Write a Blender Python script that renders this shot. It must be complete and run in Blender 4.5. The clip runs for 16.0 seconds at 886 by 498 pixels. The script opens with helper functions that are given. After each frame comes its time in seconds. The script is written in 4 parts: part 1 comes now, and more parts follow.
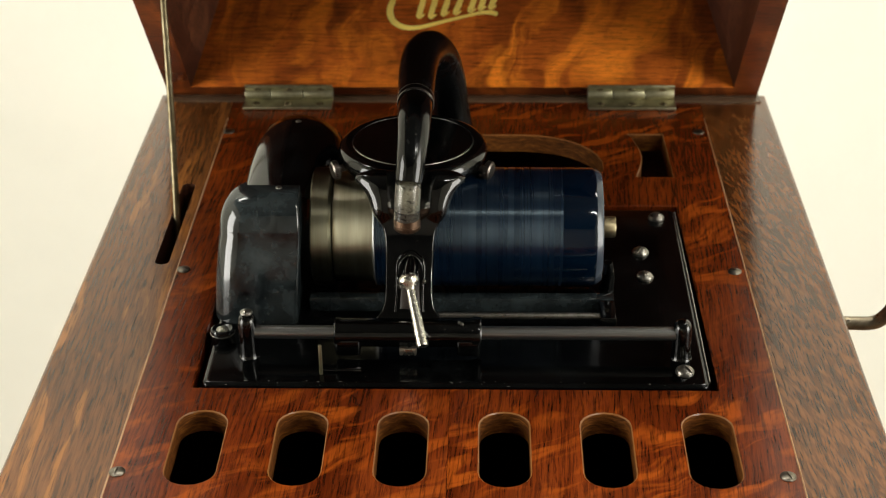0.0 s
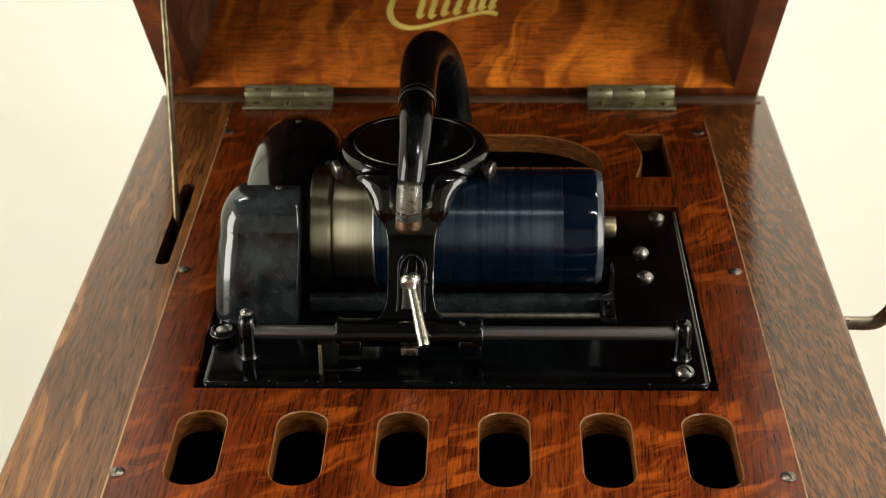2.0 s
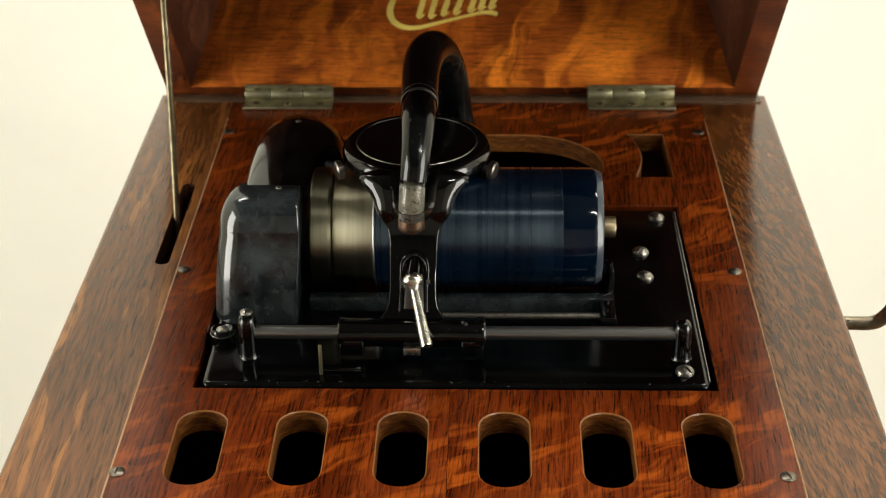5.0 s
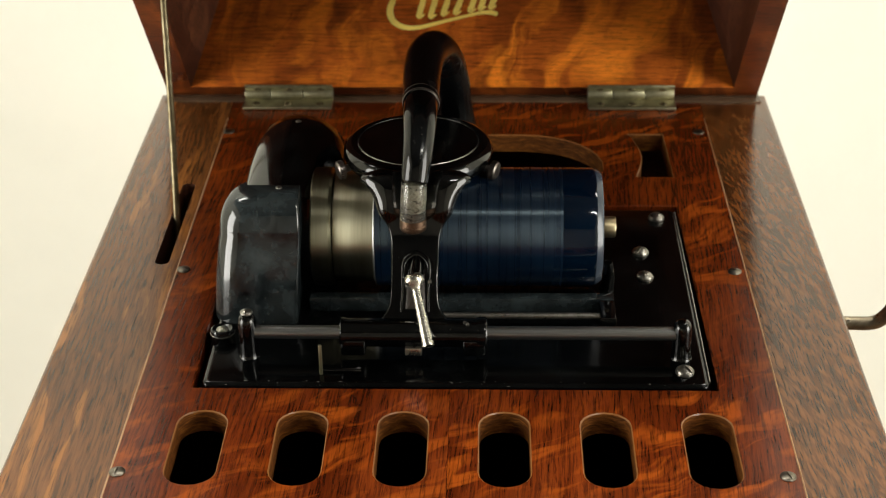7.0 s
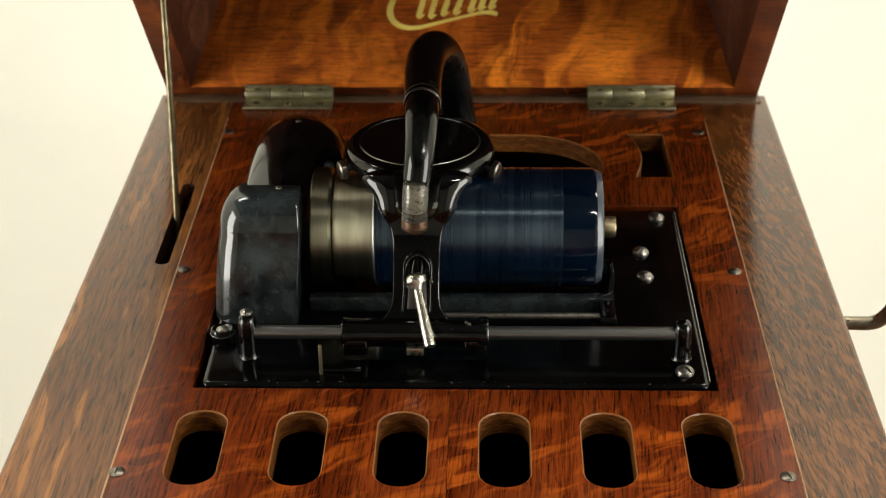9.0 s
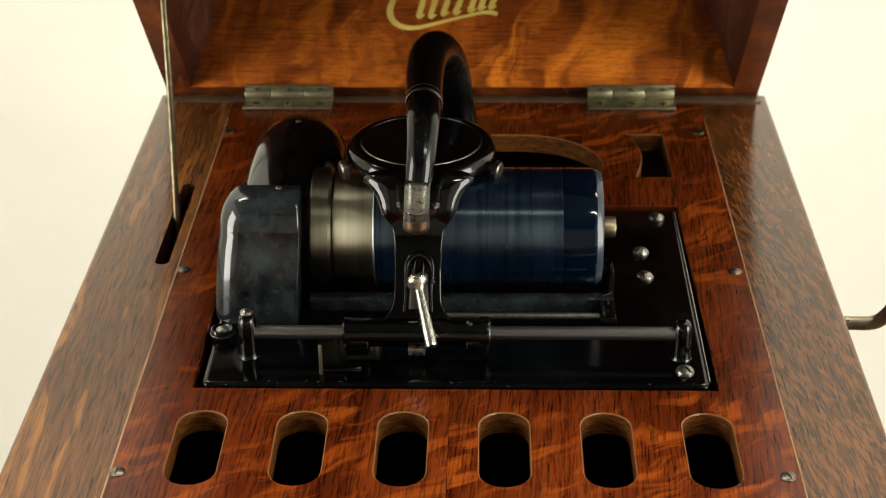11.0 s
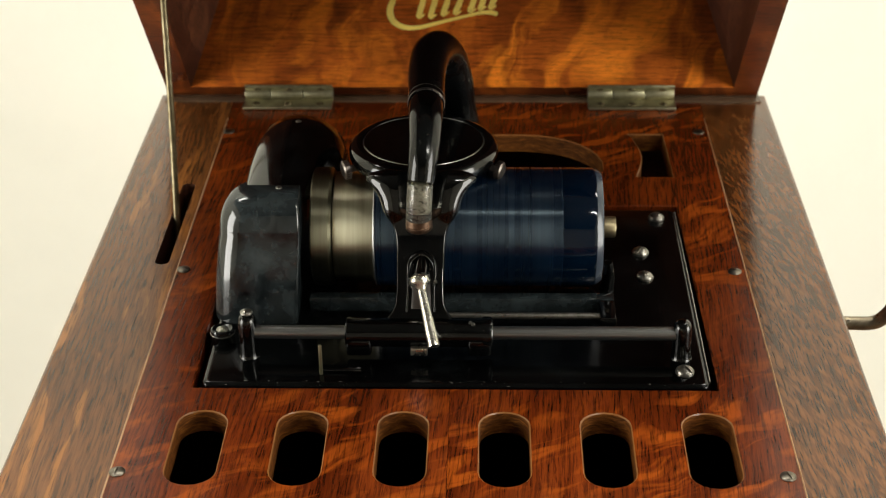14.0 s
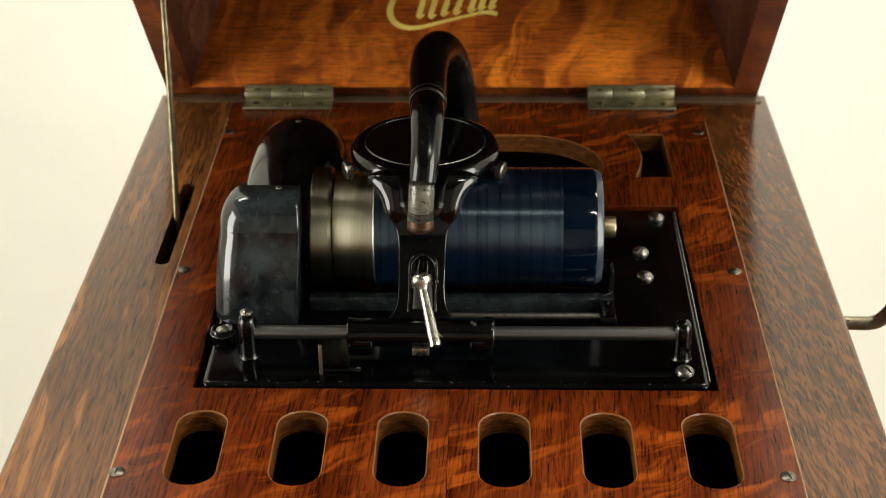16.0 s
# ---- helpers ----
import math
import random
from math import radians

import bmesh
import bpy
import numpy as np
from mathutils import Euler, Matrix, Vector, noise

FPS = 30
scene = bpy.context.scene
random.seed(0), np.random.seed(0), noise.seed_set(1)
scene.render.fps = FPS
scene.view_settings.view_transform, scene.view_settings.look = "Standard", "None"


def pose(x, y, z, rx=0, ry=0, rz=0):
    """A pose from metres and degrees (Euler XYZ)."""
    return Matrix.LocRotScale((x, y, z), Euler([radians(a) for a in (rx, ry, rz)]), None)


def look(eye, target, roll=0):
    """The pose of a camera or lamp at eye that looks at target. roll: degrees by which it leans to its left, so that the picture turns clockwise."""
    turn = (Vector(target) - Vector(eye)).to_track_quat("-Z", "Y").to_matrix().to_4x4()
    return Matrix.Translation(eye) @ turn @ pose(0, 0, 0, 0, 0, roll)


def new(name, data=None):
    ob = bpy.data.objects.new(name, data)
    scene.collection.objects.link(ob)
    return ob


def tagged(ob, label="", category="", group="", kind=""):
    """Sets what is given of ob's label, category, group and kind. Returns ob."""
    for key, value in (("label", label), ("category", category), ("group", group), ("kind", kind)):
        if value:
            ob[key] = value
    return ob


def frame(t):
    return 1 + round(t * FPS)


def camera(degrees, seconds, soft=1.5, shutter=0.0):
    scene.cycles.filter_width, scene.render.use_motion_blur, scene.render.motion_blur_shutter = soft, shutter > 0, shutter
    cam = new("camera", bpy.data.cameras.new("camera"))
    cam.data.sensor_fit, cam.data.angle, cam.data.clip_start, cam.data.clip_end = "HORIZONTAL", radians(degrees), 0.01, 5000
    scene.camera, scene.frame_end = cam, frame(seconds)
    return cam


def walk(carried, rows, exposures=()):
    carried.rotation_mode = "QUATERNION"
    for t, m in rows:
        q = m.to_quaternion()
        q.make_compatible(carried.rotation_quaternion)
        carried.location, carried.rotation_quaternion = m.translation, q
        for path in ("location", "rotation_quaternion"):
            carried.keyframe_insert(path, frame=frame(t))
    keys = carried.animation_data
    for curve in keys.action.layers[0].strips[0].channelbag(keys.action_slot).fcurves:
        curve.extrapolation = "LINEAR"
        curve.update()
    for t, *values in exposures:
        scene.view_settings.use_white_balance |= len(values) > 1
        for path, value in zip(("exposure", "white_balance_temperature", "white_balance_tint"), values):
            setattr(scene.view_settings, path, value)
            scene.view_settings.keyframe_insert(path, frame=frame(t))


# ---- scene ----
cam = camera(30.26, 16.0, soft=1.1, shutter=0.5)
cam.data.dof.use_dof = True
cam.data.dof.focus_distance = 0.70
cam.data.dof.aperture_fstop = 19.0
EYE = pose(0.0139, -0.8886, 0.3952, 90 - 29.19, 0, 1.756) @ pose(0, 0, 0, 0, 0, -0.644)
walk(cam, [(0.0, EYE), (16.0, EYE)])

# ---- light ----
world = bpy.data.worlds.new("room_air")
scene.world = world
world.use_nodes = True
world.node_tree.nodes["Background"].inputs[0].default_value = (0.9, 0.95, 1.0, 1)
world.node_tree.nodes["Background"].inputs[1].default_value = 0.3
scene.view_settings.exposure = 0.0


def area_lamp(name, m, sx, sy, watts, colour):
    d = bpy.data.lights.new(name, "AREA")
    d.shape, d.size, d.size_y, d.energy, d.color = "RECTANGLE", sx, sy, watts, colour
    ob = new(name, d)
    ob.matrix_world = m
    return ob


WARM = (1.0, 0.972, 0.885)
area_lamp("west_window_light", look((-1.79, -1.05, 0.15), (0, -1.05, 0.15)), 1.1, 1.5, 50, WARM)
area_lamp("east_window_light", look((1.79, -1.05, 0.15), (0, -1.05, 0.15)), 1.1, 1.5, 50, WARM)
area_lamp("side_light_glow", look((1.2, -1.13, 1.46), (1.2, -1.129, 0)), 0.8, 0.06, 13, WARM)
# Added fill from overhead to brighten the rear wall; no known lamp hangs there.
area_lamp("rear_wall_fill", look((0.0, 0.1, 1.46), (0.0, 0.101, 0)), 2.6, 0.2, 29, WARM)


# ---- materials ----
def material(name, rough=0.5, metal=0.0, coat=0.0, coat_rough=0.1):
    m = bpy.data.materials.new(name)
    m.use_nodes = True
    nt = m.node_tree
    b = nt.nodes["Principled BSDF"]
    b.inputs["Roughness"].default_value = rough
    b.inputs["Metallic"].default_value = metal
    b.inputs["Coat Weight"].default_value = coat
    b.inputs["Coat Roughness"].default_value = coat_rough
    return m, nt, b


def node(nt, kind, **kw):
    n = nt.nodes.new(kind)
    for k, v in kw.items():
        n.inputs[k].default_value = v
    return n


def coords(nt, scale, turn=(0, 0, 0), warp=0.0, warp_scale=10.0):
    tc = nt.nodes.new("ShaderNodeTexCoord")
    mp = nt.nodes.new("ShaderNodeMapping")
    mp.inputs["Scale"].default_value = scale
    src = tc.outputs["Object"]
    if warp:
        n = node(nt, "ShaderNodeTexNoise", Scale=warp_scale, Detail=2.0)
        nt.links.new(src, n.inputs["Vector"])
        mad = nt.nodes.new("ShaderNodeVectorMath")
        mad.operation = "MULTIPLY_ADD"
        mad.inputs[1].default_value = (warp, warp, warp)
        nt.links.new(n.outputs["Color"], mad.inputs[0])
        nt.links.new(src, mad.inputs[2])
        src = mad.outputs[0]
    if any(turn):
        rot = nt.nodes.new("ShaderNodeMapping")
        rot.inputs["Rotation"].default_value = [radians(a) for a in turn]
        nt.links.new(src, rot.inputs["Vector"])
        src = rot.outputs["Vector"]
    nt.links.new(src, mp.inputs["Vector"])
    return mp.outputs["Vector"]


def ramp(nt, fac, stops):
    r = nt.nodes.new("ShaderNodeValToRGB")
    e = r.color_ramp.elements
    while len(e) < len(stops):
        e.new(0.5)
    for el, (p, c) in zip(e, stops):
        el.position, el.color = p, (*c, 1) if len(c) == 3 else c
    nt.links.new(fac, r.inputs["Fac"])
    return r.outputs["Color"]


def grey(v):
    return (v, v, v)


def mix(nt, fac, a, b, mode="MIX"):
    m = nt.nodes.new("ShaderNodeMix")
    m.data_type, m.blend_type = "RGBA", mode
    for sock, v in ((m.inputs[0], fac), (m.inputs[6], a), (m.inputs[7], b)):
        if isinstance(v, (int, float)):
            sock.default_value = v
        elif isinstance(v, tuple):
            sock.default_value = (*v, 1)
        else:
            nt.links.new(v, sock)
    return m.outputs[2]


def bump(nt, b, height, strength=0.2, dist=0.0005, base=None):
    n = node(nt, "ShaderNodeBump", Strength=strength, Distance=dist)
    nt.links.new(height, n.inputs["Height"])
    if base is not None:
        nt.links.new(base, n.inputs["Normal"])
    nt.links.new(n.outputs["Normal"], b.inputs["Normal"])
    return n.outputs["Normal"]


def oak(name, dark, mid, light, fleck, turn, fleck_turn, fleck_scale, fleck_lo, fleck_hi, rough=0.34, spec=0.5, order=(0, 1, 2), contrast=0.28, curl=0.012, pore=0.6, sparse=0.15, pore_len=120, broad=(38, 7, 30), ragged=(3.0, 0.5)):
    """Quarter-sawn oak: pores along the local y (or the axis that order puts second), ray flecks across them."""
    m, nt, b = material(name, rough)
    b.inputs["Specular IOR Level"].default_value = spec

    def axes(v):
        return tuple(v[k] for k in order)

    big = node(nt, "ShaderNodeTexNoise", Scale=1.0, Detail=4.0, Roughness=0.6, Distortion=0.4)
    nt.links.new(coords(nt, axes(broad), turn, 0.02, 9), big.inputs["Vector"])
    fine = node(nt, "ShaderNodeTexNoise", Scale=1.0, Detail=6.0, Roughness=0.7)
    nt.links.new(coords(nt, axes((900, 36, 600)), turn, 0.003, 30), fine.inputs["Vector"])
    pores = node(nt, "ShaderNodeTexNoise", Scale=1.0, Detail=2.0, Roughness=0.5)
    nt.links.new(coords(nt, axes((1300, pore_len, 900)), turn, 0.002, 40), pores.inputs["Vector"])
    fl = node(nt, "ShaderNodeTexNoise", Scale=1.0, Detail=ragged[0], Roughness=ragged[1], Distortion=0.9)
    nt.links.new(coords(nt, fleck_scale, fleck_turn, curl, 22), fl.inputs["Vector"])
    base = ramp(nt, big.outputs["Fac"], [(0.32, dark), (0.5, mid), (0.68, light)])
    streak = ramp(nt, fine.outputs["Fac"], [(0.40, grey(contrast)), (0.52, grey(0.9)), (0.70, grey(1.2))])
    base = mix(nt, 0.9, base, streak, "MULTIPLY")
    fm = ramp(nt, fl.outputs["Fac"], [(fleck_lo, grey(0)), (fleck_hi, grey(1))])
    zone = node(nt, "ShaderNodeTexNoise", Scale=13.0, Detail=2.0)
    nt.links.new(coords(nt, (1, 1, 1)), zone.inputs["Vector"])
    fm = mix(nt, 1.0, fm, ramp(nt, zone.outputs["Fac"], [(0.38, grey(sparse)), (0.56, grey(1.0))]), "MULTIPLY")
    soft_streak = ramp(nt, fine.outputs["Fac"], [(0.40, grey(0.62)), (0.52, grey(1.0))])
    base = mix(nt, fm, base, mix(nt, 0.8, fleck, soft_streak, "MULTIPLY"))
    pm = ramp(nt, pores.outputs["Fac"], [(0.36, grey(0.22)), (0.44, grey(1.0))])
    base = mix(nt, pore, base, pm, "MULTIPLY")
    nt.links.new(base, b.inputs["Base Color"])
    rr = ramp(nt, big.outputs["Fac"], [(0.3, grey(rough - 0.05)), (0.7, grey(rough + 0.07))])
    nt.links.new(rr, b.inputs["Roughness"])
    bump(nt, b, pm, 0.12, 0.0002)
    return m


DECK = oak("red_brown_oak_deck", (0.060, 0.0090, 0.0015), (0.114, 0.0184, 0.0025), (0.168, 0.0300, 0.0038), (0.280, 0.0560, 0.0060),
           (0, 0, 3), (0, 0, 56), (95, 24, 60), 0.50, 0.64, 0.20, 0.32, (0, 1, 2), 0.36, 0.030, 0.62, 0.1, 75)
RAIL_L = oak("brown_oak_rail", (0.112, 0.0400, 0.0114), (0.148, 0.0545, 0.0150), (0.186, 0.0700, 0.0188), (0.295, 0.1120, 0.0260),
             (0, 0, -1), (0, 0, -2), (95, 11, 50), 0.54, 0.61, 0.19, 0.46, (0, 1, 2), 0.42, 0.007, 0.75, 0.45, 50)
RAIL_R = oak("fine_flecked_oak_rail", (0.068, 0.0232, 0.0064), (0.100, 0.0352, 0.0094), (0.130, 0.0464, 0.0124), (0.176, 0.0640, 0.0165),
             (0, 0, -3), (0, 0, -14), (430, 70, 150), 0.46, 0.58, 0.19, 0.46, (0, 1, 2), 0.4, 0.008, 0.9, 0.8, 90)
LID = oak("flamed_oak_lid", (0.110, 0.0240, 0.0062), (0.400, 0.0880, 0.0115), (0.640, 0.1560, 0.0170), (0.950, 0.2650, 0.0230),
          (0, 0, 0), (0, -18, 0), (46, 20, 15), 0.46, 0.66, 0.36, 0.35, (1, 2, 0), 0.45, 0.045, 0.5, 0.45, 120, (13, 17, 10), (6.0, 0.62))
RIM = oak("red_brown_oak_edge", (0.055, 0.0110, 0.0026), (0.120, 0.0240, 0.0045), (0.190, 0.0420, 0.0070), (0.270, 0.0660, 0.0100),
          (0, 0, 0), (0, 0, 10), (80, 20, 50), 0.52, 0.66, 0.30, 0.4, (1, 0, 2), 0.5)
SIDE = oak("dark_oak_side", (0.03, 0.010, 0.006), (0.06, 0.018, 0.009), (0.09, 0.03, 0.013), (0.13, 0.045, 0.018),
           (0, 0, 10), (0, 0, 30), (60, 20, 50), 0.56, 0.7, 0.40, 0.4)


def raw_wood():
    m, nt, b = material("bare_sawn_oak", 0.7)
    b.inputs["Specular IOR Level"].default_value = 0.15
    n = node(nt, "ShaderNodeTexNoise", Scale=1.0, Detail=5.0, Roughness=0.65)
    nt.links.new(coords(nt, (160, 160, 900), (0, 0, 0), 0.006, 90), n.inputs["Vector"])
    c = ramp(nt, n.outputs["Fac"], [(0.3, (0.036, 0.0095, 0.001)), (0.5, (0.098, 0.030, 0.0040)), (0.72, (0.24, 0.088, 0.0130))])
    nt.links.new(c, b.inputs["Base Color"])
    bump(nt, b, n.outputs["Fac"], 0.4, 0.0003)
    return m


RAW = raw_wood()


def enamel(name, speck, dusty, cloud=0.35, lo=0.05, hi=0.13, spec=0.55):
    m, nt, b = material(name, 0.16)
    b.inputs["Specular IOR Level"].default_value = spec
    n = node(nt, "ShaderNodeTexNoise", Scale=140.0, Detail=4.0)
    big = node(nt, "ShaderNodeTexNoise", Scale=26.0, Detail=4.0, Roughness=0.6)
    v = coords(nt, (1, 1, 1))
    nt.links.new(v, n.inputs["Vector"])
    nt.links.new(v, big.inputs["Vector"])
    dust = node(nt, "ShaderNodeTexVoronoi", Scale=speck)
    nt.links.new(v, dust.inputs["Vector"])
    dm = ramp(nt, dust.outputs["Distance"], [(0.05, grey(1)), (0.11 if dusty < 0.8 else 0.15, grey(0))])
    c = ramp(nt, big.outputs["Fac"], [(0.35, (0.0005, 0.0006, 0.0006)), (0.72, (0.0014, 0.0016, 0.0018))])
    c = mix(nt, mix(nt, 1.0, dm, ramp(nt, big.outputs["Fac"], [(0.40, grey(0)), (0.60, grey(dusty))]), "MULTIPLY"), c, (0.12, 0.11, 0.09))
    film = node(nt, "ShaderNodeTexNoise", Scale=62.0 if cloud > 0.5 else 38.0, Detail=7.0, Roughness=0.68)
    nt.links.new(coords(nt, (1, 1, 1), (20, 35, 10)), film.inputs["Vector"])
    fmask = ramp(nt, film.outputs["Fac"], [(0.34 if cloud > 0.5 else 0.54, grey(0)), (0.74, grey(cloud))])
    c = mix(nt, fmask, c, (0.036, 0.047, 0.050) if cloud > 0.5 else (0.010, 0.0120, 0.0125))
    nt.links.new(c, b.inputs["Base Color"])
    nt.links.new(mix(nt, fmask, ramp(nt, big.outputs["Fac"], [(0.35, grey(lo)), (0.7, grey(hi))]), grey(0.18 if cloud > 0.5 else max(0.30, hi))), b.inputs["Roughness"])
    bump(nt, b, n.outputs["Fac"], 0.16 if cloud > 0.5 else 0.07, 0.0005)
    return m


RUBBER = enamel("dusty_black_hose", 420.0, 1.0, 0.35, 0.08, 0.20, 0.40)
ENAMEL = enamel("black_gloss_enamel", 330.0, 0.5)
BED = enamel("black_oily_enamel", 260.0, 0.25, 0.30, 0.09, 0.24, 0.38)
SATIN = enamel("satin_black_pipe", 420.0, 0.2, 0.2, 0.20, 0.36, 0.28)
DULLED = enamel("clouded_black_enamel", 250.0, 0.6, 1.0, 0.05, 0.12, 0.75)


def metal(name, lo, hi, r0, r1, scale=(60, 60, 60), bump_s=0.05):
    m, nt, b = material(name, r0, 1.0)
    n = node(nt, "ShaderNodeTexNoise", Scale=1.0, Detail=5.0, Roughness=0.65)
    nt.links.new(coords(nt, scale), n.inputs["Vector"])
    nt.links.new(ramp(nt, n.outputs["Fac"], [(0.3, lo), (0.7, hi)]), b.inputs["Base Color"])
    nt.links.new(ramp(nt, n.outputs["Fac"], [(0.3, grey(r1)), (0.7, grey(r0))]), b.inputs["Roughness"])
    bump(nt, b, n.outputs["Fac"], bump_s, 0.0003)
    return m


NICKEL = metal("worn_nickel", (0.52, 0.49, 0.41), (0.85, 0.82, 0.73), 0.18, 0.38, (200, 200, 200))
STEEL = metal("grey_steel_rod", (0.18, 0.180, 0.176), (0.42, 0.420, 0.410), 0.28, 0.42, (30, 500, 500))
SCREW = metal("dull_steel_screw", (0.16, 0.15, 0.13), (0.40, 0.38, 0.34), 0.25, 0.45, (300, 300, 300))
KNURL = metal("browned_steel", (0.10, 0.085, 0.075), (0.24, 0.21, 0.19), 0.3, 0.45, (300, 300, 300))
DARK_SCREW = metal("tarnished_wood_screw", (0.075, 0.066, 0.052), (0.25, 0.22, 0.175), 0.3, 0.45, (300, 300, 300))
MANDREL = metal("turned_nickel_drum", (0.25, 0.232, 0.160), (0.45, 0.420, 0.300), 0.34, 0.48, (160, 14, 14), 0.02)
FLANGE = metal("dark_nickel_flange", (0.115, 0.107, 0.070), (0.205, 0.192, 0.132), 0.36, 0.48, (160, 14, 14), 0.02)
BRASS = metal("tarnished_brass", (0.13, 0.105, 0.06), (0.28, 0.235, 0.145), 0.3, 0.5, (150, 150, 150))
HINGE = metal("tarnished_hinge_plate", (0.25, 0.235, 0.145), (0.52, 0.485, 0.325), 0.34, 0.5, (120, 120, 120))
COPPER = metal("aged_copper_band", (0.075, 0.046, 0.030), (0.19, 0.12, 0.078), 0.35, 0.5, (300, 300, 300))
IRON = metal("dark_iron_crank", (0.085, 0.068, 0.046), (0.23, 0.19, 0.135), 0.26, 0.45, (120, 120, 120))


def grooved(nt, b, amount):
    """Fine turned grooves: gloss spread along the axis of the turned thing (its local x)."""
    t = nt.nodes.new("ShaderNodeTangent")
    t.direction_type, t.axis = "RADIAL", "X"
    b.inputs["Anisotropic"].default_value = amount
    b.inputs["Anisotropic Rotation"].default_value = 0.25
    nt.links.new(t.outputs["Tangent"], b.inputs["Tangent"])


for turned in (MANDREL, FLANGE):
    grooved(turned.node_tree, turned.node_tree.nodes["Principled BSDF"], 0.9)


def celluloid():
    m, nt, b = material("blue_celluloid", 0.2, 0, 0.0)
    band = node(nt, "ShaderNodeTexNoise", Scale=1.0, Detail=4.0, Roughness=0.6)
    nt.links.new(coords(nt, (230, 2, 2)), band.inputs["Vector"])
    patch = node(nt, "ShaderNodeTexNoise", Scale=1.0, Detail=2.0)
    nt.links.new(coords(nt, (40, 30, 30)), patch.inputs["Vector"])
    c = ramp(nt, band.outputs["Fac"], [(0.3, (0.0009, 0.0042, 0.0120)), (0.7, (0.0022, 0.0082, 0.0205))])
    c = mix(nt, 0.5, c, ramp(nt, patch.outputs["Fac"], [(0.35, grey(0.6)), (0.65, grey(1.3))]), "MULTIPLY")
    nt.links.new(c, b.inputs["Base Color"])
    nt.links.new(ramp(nt, band.outputs["Fac"], [(0.3, grey(0.24)), (0.7, grey(0.32))]), b.inputs["Roughness"])
    nt.links.new(ramp(nt, band.outputs["Fac"], [(0.3, grey(0.6)), (0.7, grey(1.0))]), b.inputs["Specular IOR Level"])
    b.inputs["Specular Tint"].default_value = (0.70, 0.90, 1.0, 1)
    grooved(nt, b, 1.0)
    return m


CELLULOID = celluloid()


def plain(name, colour, rough, metal_=0.0, coat=0.0):
    m, nt, b = material(name, rough, metal_, coat)
    n = node(nt, "ShaderNodeTexNoise", Scale=60.0, Detail=4.0)
    nt.links.new(coords(nt, (1, 1, 1)), n.inputs["Vector"])
    nt.links.new(mix(nt, 0.5, colour, ramp(nt, n.outputs["Fac"], [(0.3, grey(0.6)), (0.7, grey(1.3))]), "MULTIPLY"), b.inputs["Base Color"])
    return m


GOLD = plain("gold_leaf_paint", (0.95, 0.72, 0.17), 0.4, 0.1)
WORN = plain("worn_pale_oak_edge", (0.20, 0.080, 0.020), 0.30)
PALE = plain("bare_pale_oak_edge", (0.40, 0.22, 0.10), 0.35)
# Pale tone stands in for the bright wall mirrored in the deck's back edge.
STRIP = plain("wall_reflection_strip", (0.095, 0.060, 0.036), 0.24)
DULL = plain("dull_grey_plastic", (0.34, 0.325, 0.26), 0.28)
BLUE_RIM = plain("dark_blue_blank_band", (0.0006, 0.0040, 0.0108), 0.07)
# Lighter than the blue band: the rim's reflected highlight is in the colour.
RIM_GLINT = plain("celluloid_end_glint", (0.040, 0.050, 0.065), 0.16)
RECESS = plain("browned_recess", (0.018, 0.011, 0.007), 0.5)
CHIP = plain("chipped_enamel", (0.11, 0.105, 0.09), 0.5)
# Near-black base colour puts the shade inside the cabinet into the material.
INSIDE = plain("shaded_cabinet_inside", (0.006, 0.004, 0.003), 0.9)


def clear_tube():
    m, nt, b = material("cloudy_clear_tube", 0.12)
    b.inputs["Base Color"].default_value = (0.55, 0.50, 0.42, 1)
    b.inputs["Transmission Weight"].default_value = 0.92
    n = node(nt, "ShaderNodeTexNoise", Scale=800.0, Detail=5.0)
    nt.links.new(coords(nt, (1, 1, 1)), n.inputs["Vector"])
    nt.links.new(ramp(nt, n.outputs["Fac"], [(0.36, (0.04, 0.036, 0.03)), (0.45, (0.36, 0.345, 0.29)), (0.66, (0.60, 0.575, 0.49))]), b.inputs["Base Color"])
    bump(nt, b, n.outputs["Fac"], 0.2, 0.0004)
    return m


CLEAR = clear_tube()


def plaster(name, colour):
    m, nt, b = material(name, 0.85)
    n = node(nt, "ShaderNodeTexNoise", Scale=9.0, Detail=6.0, Roughness=0.6)
    v = coords(nt, (1, 1, 1))
    nt.links.new(v, n.inputs["Vector"])
    nt.links.new(mix(nt, 0.15, colour, ramp(nt, n.outputs["Fac"], [(0.3, grey(0.8)), (0.7, grey(1.1))]), "MULTIPLY"), b.inputs["Base Color"])
    bump(nt, b, n.outputs["Fac"], 0.4, 0.006)
    return m


WALL = plaster("cream_plaster", (0.85, 0.842, 0.742))
CEIL = plaster("grey_ceiling_paint", (0.032, 0.030, 0.027))
FAR_WALL = plaster("brown_painted_wall", (0.26, 0.24, 0.21))
FLOOR = oak("plain_floor_boards", (0.12, 0.06, 0.03), (0.2, 0.11, 0.05), (0.28, 0.16, 0.08), (0.3, 0.18, 0.09), (0, 0, 0), (0, 0, 0), (10, 3, 10), 0.6, 0.8)


